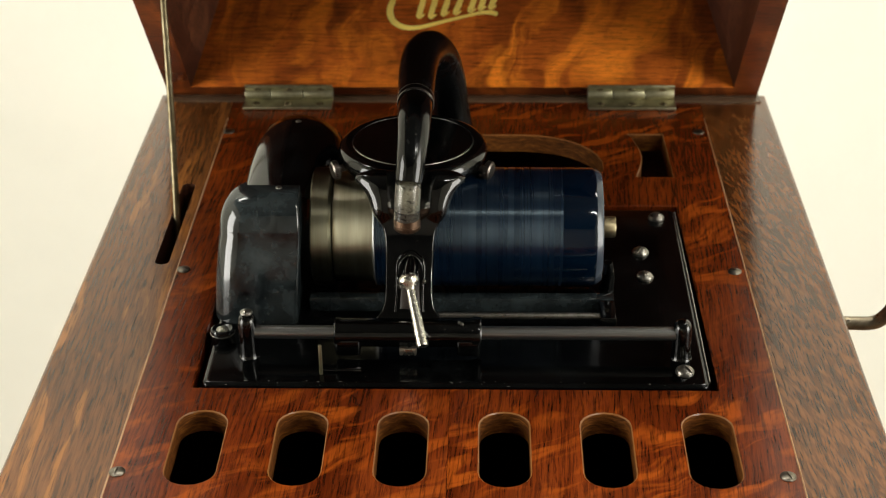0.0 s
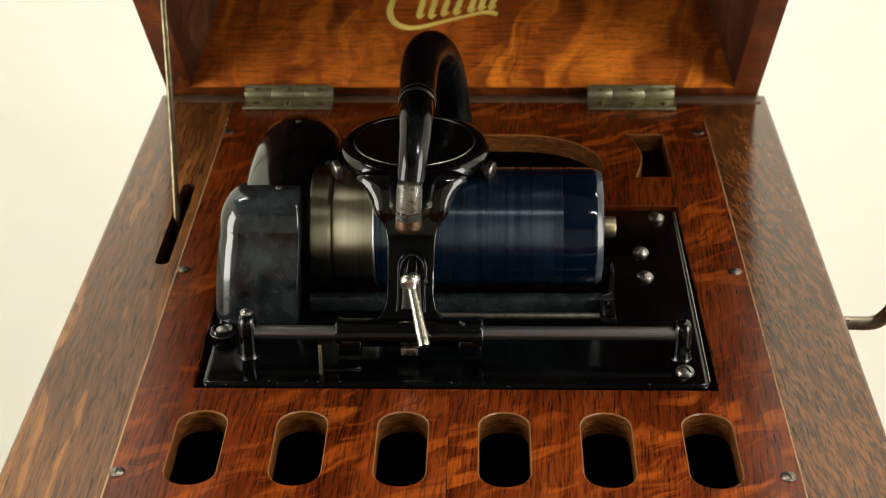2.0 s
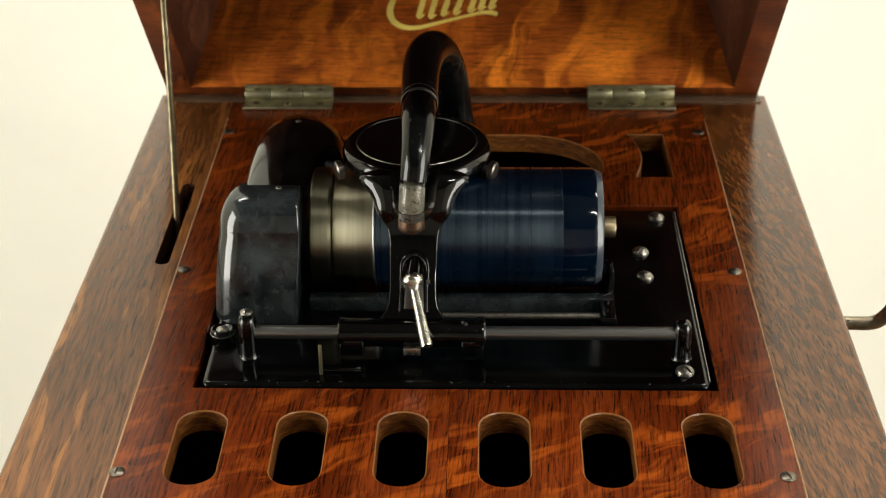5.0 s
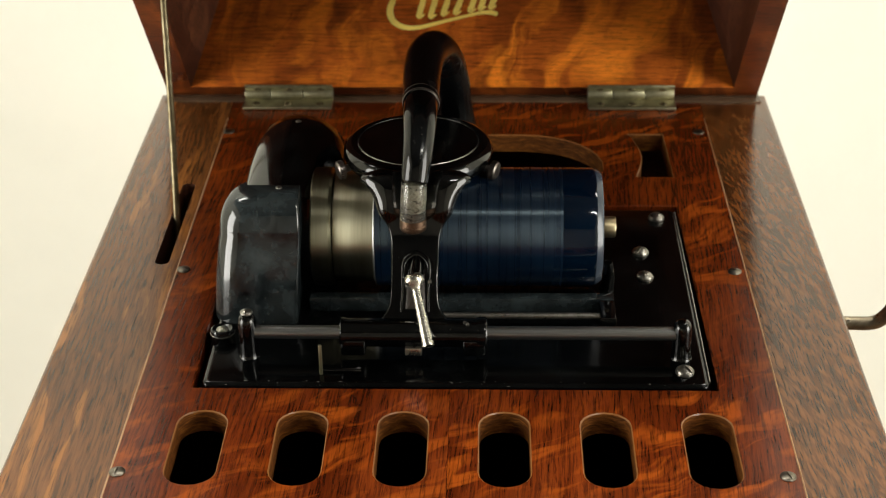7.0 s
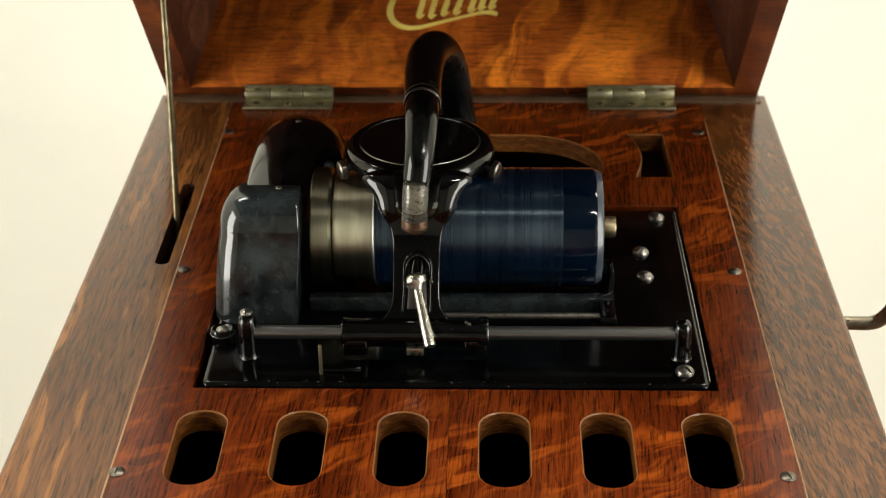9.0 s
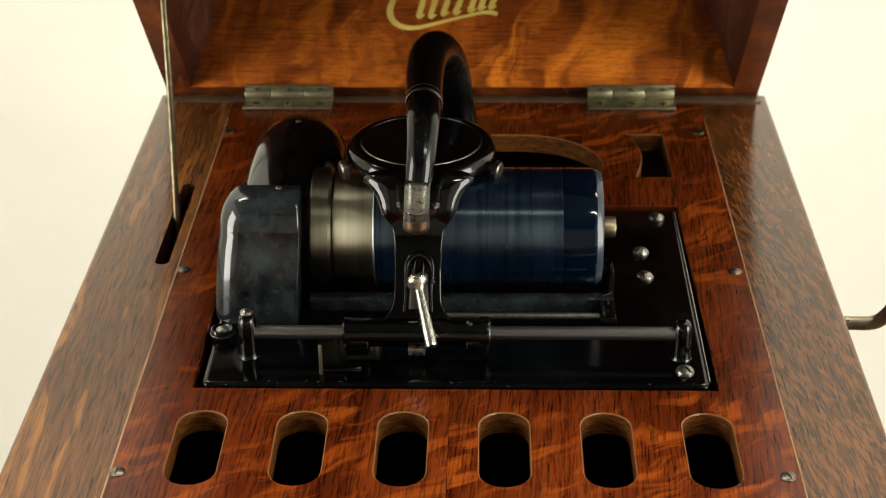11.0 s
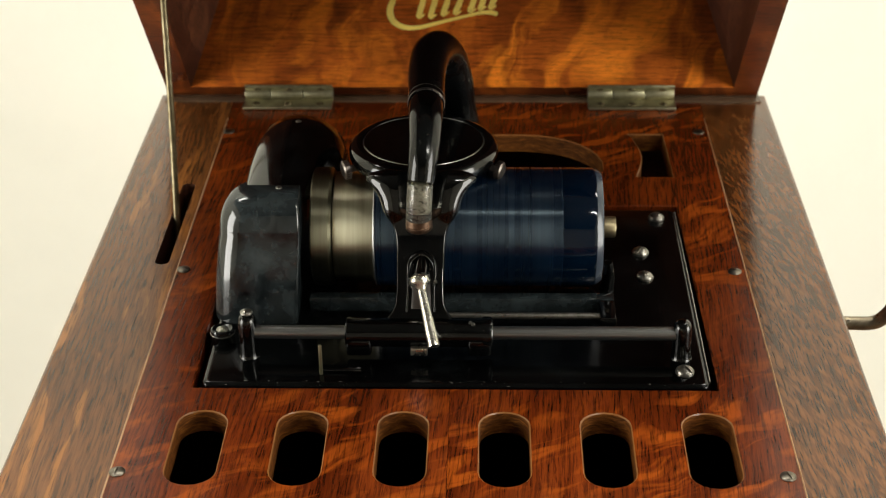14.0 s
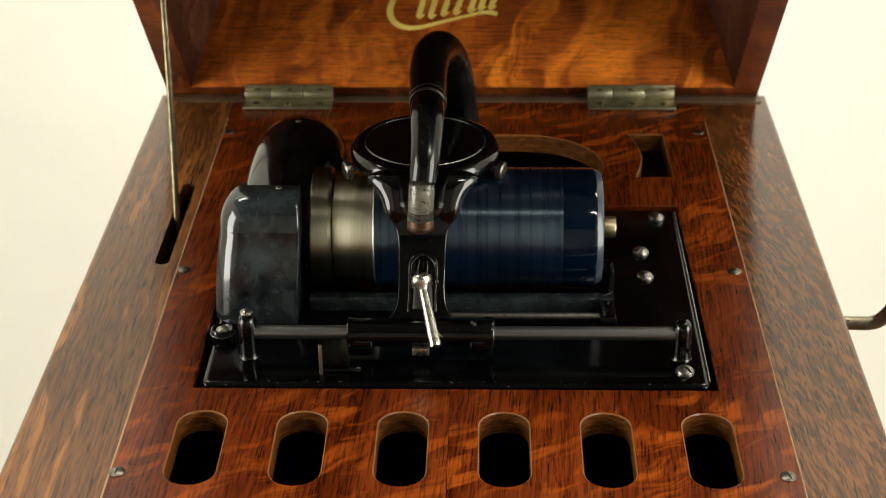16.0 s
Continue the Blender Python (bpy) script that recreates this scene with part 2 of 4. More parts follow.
# ---- mesh helpers ----
def part(name, bm, mats, parent=None, label="", smooth=40):
    me = bpy.data.meshes.new(name)
    bmesh.ops.recalc_face_normals(bm, faces=bm.faces[:])
    if smooth:
        for f in bm.faces:
            f.smooth = True
        for e in bm.edges:
            if len(e.link_faces) == 2 and e.calc_face_angle(0) > radians(smooth):
                e.smooth = False
    bm.to_mesh(me)
    bm.free()
    for m in mats if isinstance(mats, (list, tuple)) else [mats]:
        me.materials.append(m)
    ob = new(name, me)
    if parent is not None:
        ob.parent = parent
    if label:
        ob["label"] = label
    return ob


def thing(name, label, category, group="", kind="", at=(0, 0, 0)):
    ob = new(name)
    ob.empty_display_size = 0.02
    ob.location = at
    return tagged(ob, label, category, group, kind)


def box(x0, x1, y0, y1, z0, z1, bevel=0.0, seg=2, bm=None):
    own = bmesh.new()
    bmesh.ops.create_cube(own, size=1)
    for v in own.verts:
        v.co = Vector(((x0 + x1) / 2 + v.co.x * (x1 - x0), (y0 + y1) / 2 + v.co.y * (y1 - y0), (z0 + z1) / 2 + v.co.z * (z1 - z0)))
    if bevel:
        bmesh.ops.bevel(own, geom=own.edges[:], offset=bevel, segments=seg, profile=0.5, affect="EDGES")
    return joined(bm, own)


def joined(bm, own):
    if bm is None:
        return own
    me = bpy.data.meshes.new("tmp")
    own.to_mesh(me)
    own.free()
    bm.from_mesh(me)
    bpy.data.meshes.remove(me)
    return bm


def lathe(profile, m=None, seg=48, bm=None):
    """Turned shape: (radius, height) pairs round the local z axis."""
    own = bmesh.new()
    rings = []
    for r, h in profile:
        if r < 1e-6:
            rings.append([own.verts.new((0, 0, h))])
        else:
            rings.append([own.verts.new((r * math.cos(2 * math.pi * k / seg), r * math.sin(2 * math.pi * k / seg), h)) for k in range(seg)])
    for a, b in zip(rings, rings[1:]):
        for k in range(seg):
            j = (k + 1) % seg
            if len(a) == 1 and len(b) == 1:
                continue
            if len(a) == 1:
                own.faces.new((a[0], b[j], b[k]))
            elif len(b) == 1:
                own.faces.new((a[k], a[j], b[0]))
            else:
                own.faces.new((a[k], a[j], b[j], b[k]))
    if m is not None:
        own.transform(m)
    return joined(bm, own)


ALONG_X = Matrix.Rotation(radians(90), 4, "Y")


def sweep(points, radii, seg=24, caps=True, steps=10, flat=1.0, bm=None):
    """A round bar along a smooth line through the points, radius by radius."""
    pts = [Vector(p) for p in points]
    line, rad = [], []
    n = len(pts)
    for i in range(n - 1):
        p0, p1, p2, p3 = pts[max(i - 1, 0)], pts[i], pts[i + 1], pts[min(i + 2, n - 1)]
        for s in range(steps):
            t = s / steps
            line.append(0.5 * ((2 * p1) + (p2 - p0) * t + (2 * p0 - 5 * p1 + 4 * p2 - p3) * t * t + (3 * p1 - p0 - 3 * p2 + p3) * t ** 3))
            rad.append(radii[i] * (1 - t) + radii[i + 1] * t)
    line.append(pts[-1])
    rad.append(radii[-1])
    own = bmesh.new()
    side = None
    rings = []
    for i, p in enumerate(line):
        d = (line[min(i + 1, len(line) - 1)] - line[max(i - 1, 0)]).normalized()
        if side is None:
            side = d.cross(Vector((0, 0, 1)))
            if side.length < 0.1:
                side = d.cross(Vector((0, 1, 0)))
        side = (side - d * side.dot(d)).normalized()
        up = side.cross(d)
        rings.append([own.verts.new(p + side * (rad[i] * math.cos(2 * math.pi * k / seg)) + up * (flat * rad[i] * math.sin(2 * math.pi * k / seg))) for k in range(seg)])
    for a, b in zip(rings, rings[1:]):
        for k in range(seg):
            own.faces.new((a[k], a[(k + 1) % seg], b[(k + 1) % seg], b[k]))
    if caps:
        own.faces.new(rings[0][::-1])
        own.faces.new(rings[-1])
    return joined(bm, own)


def plate(outer, holes, z0, z1, hole_mat=0, chamfer=0.0, plain_holes=(), edge_mat=None):
    """A board with real openings: outline and hole outlines (lists of x, y)."""
    bm = bmesh.new()

    def loop(pts, z):
        return [bm.verts.new((x, y, z)) for x, y in pts]

    def grown(pts, d):
        cx, cy = sum(p[0] for p in pts) / len(pts), sum(p[1] for p in pts) / len(pts)
        out = []
        n = len(pts)
        area = sum(pts[i][0] * pts[(i + 1) % n][1] - pts[(i + 1) % n][0] * pts[i][1] for i in range(n))
        s = 1 if area > 0 else -1
        for i in range(n):
            a, b, c = Vector(pts[i - 1]), Vector(pts[i]), Vector(pts[(i + 1) % n])
            t = ((b - a).normalized() + (c - b).normalized()).normalized()
            k = d / max(0.4, t.dot((c - b).normalized()))
            out.append((b.x + s * t.y * k, b.y - s * t.x * k))
        return out

    def fill(loops):
        edges = []
        for lp in loops:
            for i in range(len(lp)):
                edges.append(bm.edges.get((lp[i], lp[(i + 1) % len(lp)])) or bm.edges.new((lp[i], lp[(i + 1) % len(lp)])))
        bmesh.ops.triangle_fill(bm, use_beauty=True, use_dissolve=False, edges=edges)

    def wall(a, b, mi):
        for i in range(len(a)):
            j = (i + 1) % len(a)
            f = bm.faces.new((a[i], a[j], b[j], b[i]))
            f.material_index = mi

    tops, bots = [loop(grown(outer, -chamfer) if edge_mat is not None else outer, z1)], [loop(outer, z0)]
    tops += [loop(grown(h, chamfer) if chamfer else h, z1) for h in holes]
    bots += [loop(h, z0) for h in holes]
    fill(tops)
    fill(bots)
    if edge_mat is not None:
        mid = loop(outer, z1 - chamfer)
        wall(tops[0], mid, edge_mat)
        wall(mid, bots[0], 0)
    else:
        wall(tops[0], bots[0], 0)
    for n_hole, (h, t, b) in enumerate(zip(holes, tops[1:], bots[1:])):
        hm = 0 if n_hole in plain_holes else hole_mat
        if chamfer:
            m = loop(h, z1 - chamfer)
            wall(t, m, 0 if hm == 0 else hm + 1)
            wall(m, b, hm)
        else:
            wall(t, b, hm)
    return bm


def slot_outline(cx, y0, y1, half, depth, n=10):
    pts = []
    for k in range(n + 1):
        a = math.pi * k / n
        pts.append((cx + half * math.cos(a), y1 - depth + depth * math.sin(a)))
    for k in range(n + 1):
        a = math.pi + math.pi * k / n
        pts.append((cx + half * math.cos(a), y0 + depth + depth * math.sin(a)))
    return pts


def round_rect(x0, x1, y0, y1, r, n=5):
    pts = []
    for cx, cy, a0 in ((x1 - r, y1 - r, 0), (x0 + r, y1 - r, 90), (x0 + r, y0 + r, 180), (x1 - r, y0 + r, 270)):
        for k in range(n + 1):
            a = radians(a0 + 90 * k / n)
            pts.append((cx + r * math.cos(a), cy + r * math.sin(a)))
    return pts


def dome_screw(r, h, slot_turn):
    """A round-headed slotted screw, its slot cut as a real groove between two half domes."""
    bm = bmesh.new()
    gap = r * 0.13
    for s in (1, -1):
        own = bmesh.new()
        seg, rings = 14, []
        for j in range(6):
            a = math.pi / 2 * j / 5
            rr, z = r * math.cos(a), h * math.sin(a)
            rings.append([own.verts.new((max(gap, rr * math.sin(math.pi * k / seg)) * s, rr * math.cos(math.pi * k / seg), z)) for k in range(seg + 1)])
        for a_, b_ in zip(rings, rings[1:]):
            for k in range(seg):
                own.faces.new((a_[k], a_[k + 1], b_[k + 1], b_[k]))
        low = [own.verts.new((gap * s, v.co.y, h * 0.45)) for v in (rings[0][0], rings[0][-1])]
        own.faces.new([low[0]] + [r_[0] for r_ in rings][1:] + [r_[-1] for r_ in rings][::-1][:-1] + [low[1]])
        bm = joined(bm, own)
    lathe([(r * 1.0, 0.0), (r * 0.98, h * 0.30), (r * 0.8, h * 0.45), (0, h * 0.45)], None, 28, bm)
    bm.transform(Matrix.Rotation(radians(slot_turn), 4, "Z"))
    return bm


# ---- room ----
def room():
    def slab(name, *b):
        tagged(part(name, box(*b), FAR_WALL if name == "wall_south" else WALL if "wall" in name else CEIL if name == "ceiling" else FLOOR, None), kind="structure")
    slab("wall_north", -1.8, 1.8, 0.42, 0.54, -0.95, 1.5)
    slab("wall_south", -1.8, 1.8, -3.62, -3.5, -0.95, 1.5)
    slab("ceiling", -1.92, 1.92, -3.62, 0.54, 1.5, 1.6)
    slab("floor", -1.92, 1.92, -3.62, 0.54, -1.05, -0.95)
    for name, x in (("wall_west", -1.92), ("wall_east", 1.8)):
        bm = plate([(-3.62, -0.95), (0.54, -0.95), (0.54, 1.5), (-3.62, 1.5)], [[(-1.6, -0.6), (-0.5, -0.6), (-0.5, 0.9), (-1.6, 0.9)]], 0, 0.12)
        bm.transform(Matrix.Translation((x, 0, 0)) @ Matrix(((0, 0, 1, 0), (1, 0, 0, 0), (0, 1, 0, 0), (0, 0, 0, 1))))
        tagged(part(name, bm, WALL), kind="structure")
    # Unseen housings; the one at y 0.1 only accompanies the added wall fill.
    for x, y, w in ((1.2, -1.13, 0.45), (0.0, 0.1, 1.35)):
        fixture = thing("strip_housing", "unseen long grey ceiling strip housing over an area lamp", "light", "ceiling lights", at=(x, y, 1.5))
        part("housing", box(-w, w, -0.16, 0.16, -0.03, 0.0, 0.004), CEIL, fixture)


room()


# ---- cabinet ----
W_OUT, W_LEFT, W_IN, W_INR, SEAM, Y_BACK, Y_FRONT, Y_JOINT = 0.1784, 0.1808, 0.136, 0.1383, -0.0016, 0.0075, -0.405, -0.029


def cabinet():
    cab = thing("phonograph_cabinet", "oak cabinet with a red-brown varnished deck and slotted front", "cabinet")
    prop_slot = round_rect(-0.1485, -0.1415, -0.198, -0.111, 0.003)
    left = [(-W_LEFT, Y_FRONT), (-W_IN - 0.0004, Y_FRONT), (-W_IN - 0.0004, Y_BACK), (-W_LEFT, Y_BACK)]
    bm = plate(left, [prop_slot], -0.016, 0.0, 1)
    top = [e for e in bm.edges if all(abs(v.co.z) < 1e-6 and abs(v.co.x + W_LEFT) < 1e-6 for v in e.verts) or all(abs(v.co.z) < 1e-6 and abs(v.co.y - Y_BACK) < 1e-6 for v in e.verts)]
    bmesh.ops.bevel(bm, geom=top, offset=0.0025, segments=3, profile=0.5, affect="EDGES")
    part("top_rail", bm, [RAIL_L, SIDE], cab, "brown oak rail with long pale flecks and a slot")
    bm = box(W_INR + 0.0004, W_OUT, Y_FRONT, Y_BACK, -0.016, 0.0)
    top = [e for e in bm.edges if all(abs(v.co.z) < 1e-6 and abs(v.co.x - W_OUT) < 1e-6 for v in e.verts) or all(abs(v.co.z) < 1e-6 and abs(v.co.y - Y_BACK) < 1e-6 for v in e.verts)]
    bmesh.ops.bevel(bm, geom=top, offset=0.0025, segments=3, profile=0.5, affect="EDGES")
    part("top_rail", bm, RAIL_R, cab, "brown oak rail with fine short flecks")
    bm = box(-W_IN, W_INR, Y_JOINT + 0.0003, Y_BACK, -0.016, 0.0)
    top = [e for e in bm.edges if all(abs(v.co.z) < 1e-6 and abs(v.co.y - Y_BACK) < 1e-6 for v in e.verts)]
    bmesh.ops.bevel(bm, geom=top, offset=0.0025, segments=3, profile=0.5, affect="EDGES")
    part("back_rail", bm, DECK, cab)
    # Thin overlay that carries the painted wall reflection.
    part("back_strip", box(-W_LEFT + 0.004, W_OUT - 0.004, -0.0045, 0.0062, -0.0002, 0.0005, 0.0003), STRIP, cab, "pale strip painting the wall's reflection along the hinge line")
    part("worn_joint", box(-W_IN - 0.0003, -W_IN + 0.0005, -0.392, Y_JOINT, -0.004, 0.00115, 0.0003), PALE, cab, "pale worn edge along the joint")
    part("worn_joint", box(W_INR - 0.0004, W_INR + 0.0002, -0.392, Y_JOINT, -0.004, 0.00110, 0.0003), PALE, cab, "pale worn edge along the joint")
    part("front_rail", box(-W_IN, W_INR, Y_FRONT, -0.3925, -0.016, 0.0, 0.0008), DECK, cab)
    holes = [[(-0.1126, -0.3055), (0.1133, -0.3055), (0.1113, -0.1365), (-0.1126, -0.1365)]]
    holes += [slot_outline((-0.1011 + 0.04062 * k) * 1.03, -0.3735, -0.323, 0.0103, 0.0092) for k in range(6)]
    big = [(-0.035, -0.128), (-0.035, -0.051)] + [(0.034 + 0.0425 * math.sin(radians(a)), -0.0895 + 0.0385 * math.cos(radians(a))) for a in range(0, 181, 12)]
    small = [(0.0932, -0.050), (0.1122, -0.050), (0.1132, -0.1028), (0.0940, -0.1028)] + [(0.0936 + 0.0050 * math.sin(math.pi * k / 12), -0.1028 + 0.0528 * k / 12) for k in range(1, 12)]
    holes += [big, small]
    decks = []
    for side, shift in ((-1, (0.0, 0.0)), (1, (0.31, -0.17))):
        bm = plate([(-W_IN, -0.392), (W_INR, -0.392), (W_INR, Y_JOINT), (-W_IN, Y_JOINT)], holes, -0.0095, 0.0008, 1, 0.0005, (0,), 2)
        bmesh.ops.bisect_plane(bm, geom=bm.verts[:] + bm.edges[:] + bm.faces[:], plane_co=(SEAM + side * 0.00008, 0, 0), plane_no=(-side, 0, 0), clear_outer=True)
        bmesh.ops.holes_fill(bm, edges=[e for e in bm.edges if e.is_boundary], sides=0)
        bm.transform(Matrix.Translation((-shift[0], -shift[1], 0)))
        board = part("deck_board", bm, [DECK, RAW, WORN], cab, "red-brown quarter-sawn oak board with slots", 30)
        board.location = (shift[0], shift[1], 0)
        decks.append(board)
    for x in (-0.1329, 0.1329):
        for y, a in zip((-0.047, -0.2044, -0.366), (20, 75, 5)):
            bm = dome_screw(0.0033, 0.0011, a + x * 90)
            board = decks[x > 0]
            bm.transform(Matrix.Translation((x - board.location.x, y - board.location.y, 0.0009)))
            part("wood_screw", bm, DARK_SCREW, board, "tarnished slotted wood screw")
    for s in (-1, 1):
        part("side_panel", box(s * 0.1765, s * 0.160, Y_FRONT, Y_BACK, -0.93, -0.016), SIDE, cab)
    part("back_panel", box(-0.160, 0.160, -0.010, 0.008, -0.93, -0.016), SIDE, cab)
    part("front_panel", box(-0.160, 0.160, Y_FRONT, -0.390, -0.93, -0.016), SIDE, cab)
    # Added board that closes the openings with painted darkness.
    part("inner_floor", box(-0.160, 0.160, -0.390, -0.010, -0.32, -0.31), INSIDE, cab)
    for x in (-0.158, 0.146):
        for y in (-0.385, -0.033):
            part("foot", box(x, x + 0.012, y, y + 0.012, -0.95, -0.93, 0.002), SIDE, cab)
    return cab


cabinet()


# ---- lid ----
LID_OPEN = 51.4


def lid():
    ob = thing("lid", "deep oak lid, flamed inside with gilt ornament, propped open", "lid", at=(-0.0015, 0.0080, -0.0024))
    ob.rotation_euler = (radians(-LID_OPEN), 0, 0)
    h, taper, t, depth = 0.125, math.tan(radians(8.8)), 0.013, 0.395
    bw = 0.1748

    def ring(z, inset):
        w = bw - z * taper - inset - (0.002 + 0.062 * z if inset else 0)
        return [(-w, -depth + inset + z * taper, z), (w, -depth + inset + z * taper, z), (w, -inset, z), (-w, -inset, z)]

    def wall(i, name, mat, label=""):
        bm = bmesh.new()
        o0, o1, n0, n1 = ring(0, 0), ring(h, 0), ring(0, t), ring(h, t)
        j = (i + 1) % 4
        vs = [bm.verts.new(p) for p in (o0[i], o0[j], o1[j], o1[i], n0[i], n0[j], n1[j], n1[i])]
        for f in ((0, 1, 2, 3), (7, 6, 5, 4), (0, 4, 5, 1), (3, 2, 6, 7), (0, 3, 7, 4), (1, 5, 6, 2)):
            bm.faces.new([vs[k] for k in f])
            bm.faces.ensure_lookup_table()
        bm.faces[2].material_index = 1
        part(name, bm, [mat, RIM], ob, label)

    wall(0, "front_board", SIDE)
    wall(1, "side_board", SIDE)
    wall(2, "back_board", LID, "flamed orange oak board")
    wall(3, "side_board", SIDE)
    o = ring(h, 0)
    part("top_board", box(o[0][0] - 0.008, o[1][0] + 0.008, o[0][1] - 0.008, 0.0, h, h + 0.012, 0.003), SIDE, ob)
    def flat_band(line, widths, name):
        bm = bmesh.new()
        pts = [Vector(p) + Vector((0, 0.0036)) for p in line]
        rows = []
        for i, p in enumerate(pts):
            d = (pts[min(i + 1, len(pts) - 1)] - pts[max(i - 1, 0)]).normalized()
            n = Vector((-d.y, d.x)) * widths[i] * 0.00062
            rows.append([bm.verts.new((v.x, y, v.y)) for v, y in ((p - n, -t - 0.0001), (p - n, -t - 0.0004), (p + n, -t - 0.0004), (p + n, -t - 0.0001))])
        for a, b in zip(rows, rows[1:]):
            for k in range(4):
                bm.faces.new((a[k], a[(k + 1) % 4], b[(k + 1) % 4], b[k]))
        bm.faces.new(rows[0])
        bm.faces.new(rows[-1])
        part(name, bm, GOLD, ob, "gilt painted stroke")

    def smooth_line(pts, w, n=8):
        pts = [Vector(p) for p in pts]
        out, ws = [], []
        for i in range(len(pts) - 1):
            p0, p1, p2, p3 = pts[max(i - 1, 0)], pts[i], pts[i + 1], pts[min(i + 2, len(pts) - 1)]
            for k in range(n):
                u = k / n
                out.append(0.5 * ((2 * p1) + (p2 - p0) * u + (2 * p0 - 5 * p1 + 4 * p2 - p3) * u * u + (3 * p1 - p0 - 3 * p2 + p3) * u ** 3))
                ws.append(w[i] * (1 - u) + w[i + 1] * u)
        return out + [pts[-1]], ws + [w[-1]]

    flat_band(*smooth_line([(-0.0329, 0.0663), (-0.0392, 0.0600), (-0.0424, 0.0529), (-0.0433, 0.0467), (-0.0408, 0.0404), (-0.0342, 0.0366), (-0.0255, 0.0366), (-0.0127, 0.0401), (0.0008, 0.0439), (0.0116, 0.0466), (0.0184, 0.0466), (0.0211, 0.0451)], [1.0, 2.2, 3.0, 3.2, 3.0, 2.6, 2.2, 1.8, 1.5, 1.8, 2.6, 2.0]), "gilt_swash")
    for a, b in [((-0.0259, 0.0443), (-0.0225, 0.0592)), ((-0.0188, 0.0443), (-0.0144, 0.0631)), ((-0.0114, 0.0459), (-0.0081, 0.0568)), ((-0.0040, 0.0467), (0.0000, 0.0576)), ((0.0048, 0.0482), (0.0082, 0.0584)), ((0.0109, 0.0498), (0.0143, 0.0591)), ((0.0170, 0.0505), (0.0211, 0.0599))]:
        a, b = Vector(a), Vector(b)
        flat_band(*smooth_line([a + Vector((0.0036, 0.0012)), a + Vector((0.0014, -0.0002)), a, a.lerp(b, 0.5), b], [0.6, 1.6, 2.6, 2.9, 2.2], 5), "gilt_stroke")
    return ob


lid_ob = lid()


def hinge(x0, x1):
    ob = thing("hinge", "tarnished brass butt hinge between deck and lid", "hinge", "lid hinges", at=((x0 + x1) / 2, 0.0, 0.0))
    w = (x1 - x0) / 2
    part("leaf", box(-w, w, -0.0165, -0.001, 0.0003, 0.0022, 0.0004), HINGE, ob)
    tilt = Matrix.Translation((0, 0.0072, -0.0032)) @ Matrix.Rotation(radians(90 - LID_OPEN), 4, "X")
    up = box(-w, w, -0.0014, 0.0, 0.006, 0.0185, 0.0003)
    up.transform(tilt)
    part("leaf", up, HINGE, ob)
    cuts = [-w, -w * 0.42, w * 0.32, w]
    for k in range(3):
        a, b = cuts[k] + 0.0003, cuts[k + 1] - 0.0003
        part("knuckle", lathe([(0, a), (0.0034, a), (0.0036, a + 0.0006), (0.0036, b - 0.0006), (0.0034, b), (0, b)],
                              Matrix.Translation((0, -0.002, 0.0042)) @ ALONG_X, 24), HINGE, ob)
    for k in (-0.72, 0.0, 0.72):
        bm = dome_screw(0.0024, 0.0009, 30 * k)
        bm.transform(Matrix.Translation((w * k, -0.0115, 0.0022)))
        part("screw", bm, BRASS, ob)
        bm = dome_screw(0.0024, 0.0009, 60 * k)
        bm.transform(tilt @ Matrix.Translation((w * k, -0.0014, 0.0145)) @ Matrix.Rotation(radians(90), 4, "X"))
        part("screw", bm, BRASS, ob)


hinge(-0.129, -0.077)
hinge(0.0727, 0.1235)


# ---- mechanism ----
AX_Y, AX_Z, CYL_R = -0.218, 0.0325, 0.0275
ROD_Y, ROD_Z = -0.279, 0.0125


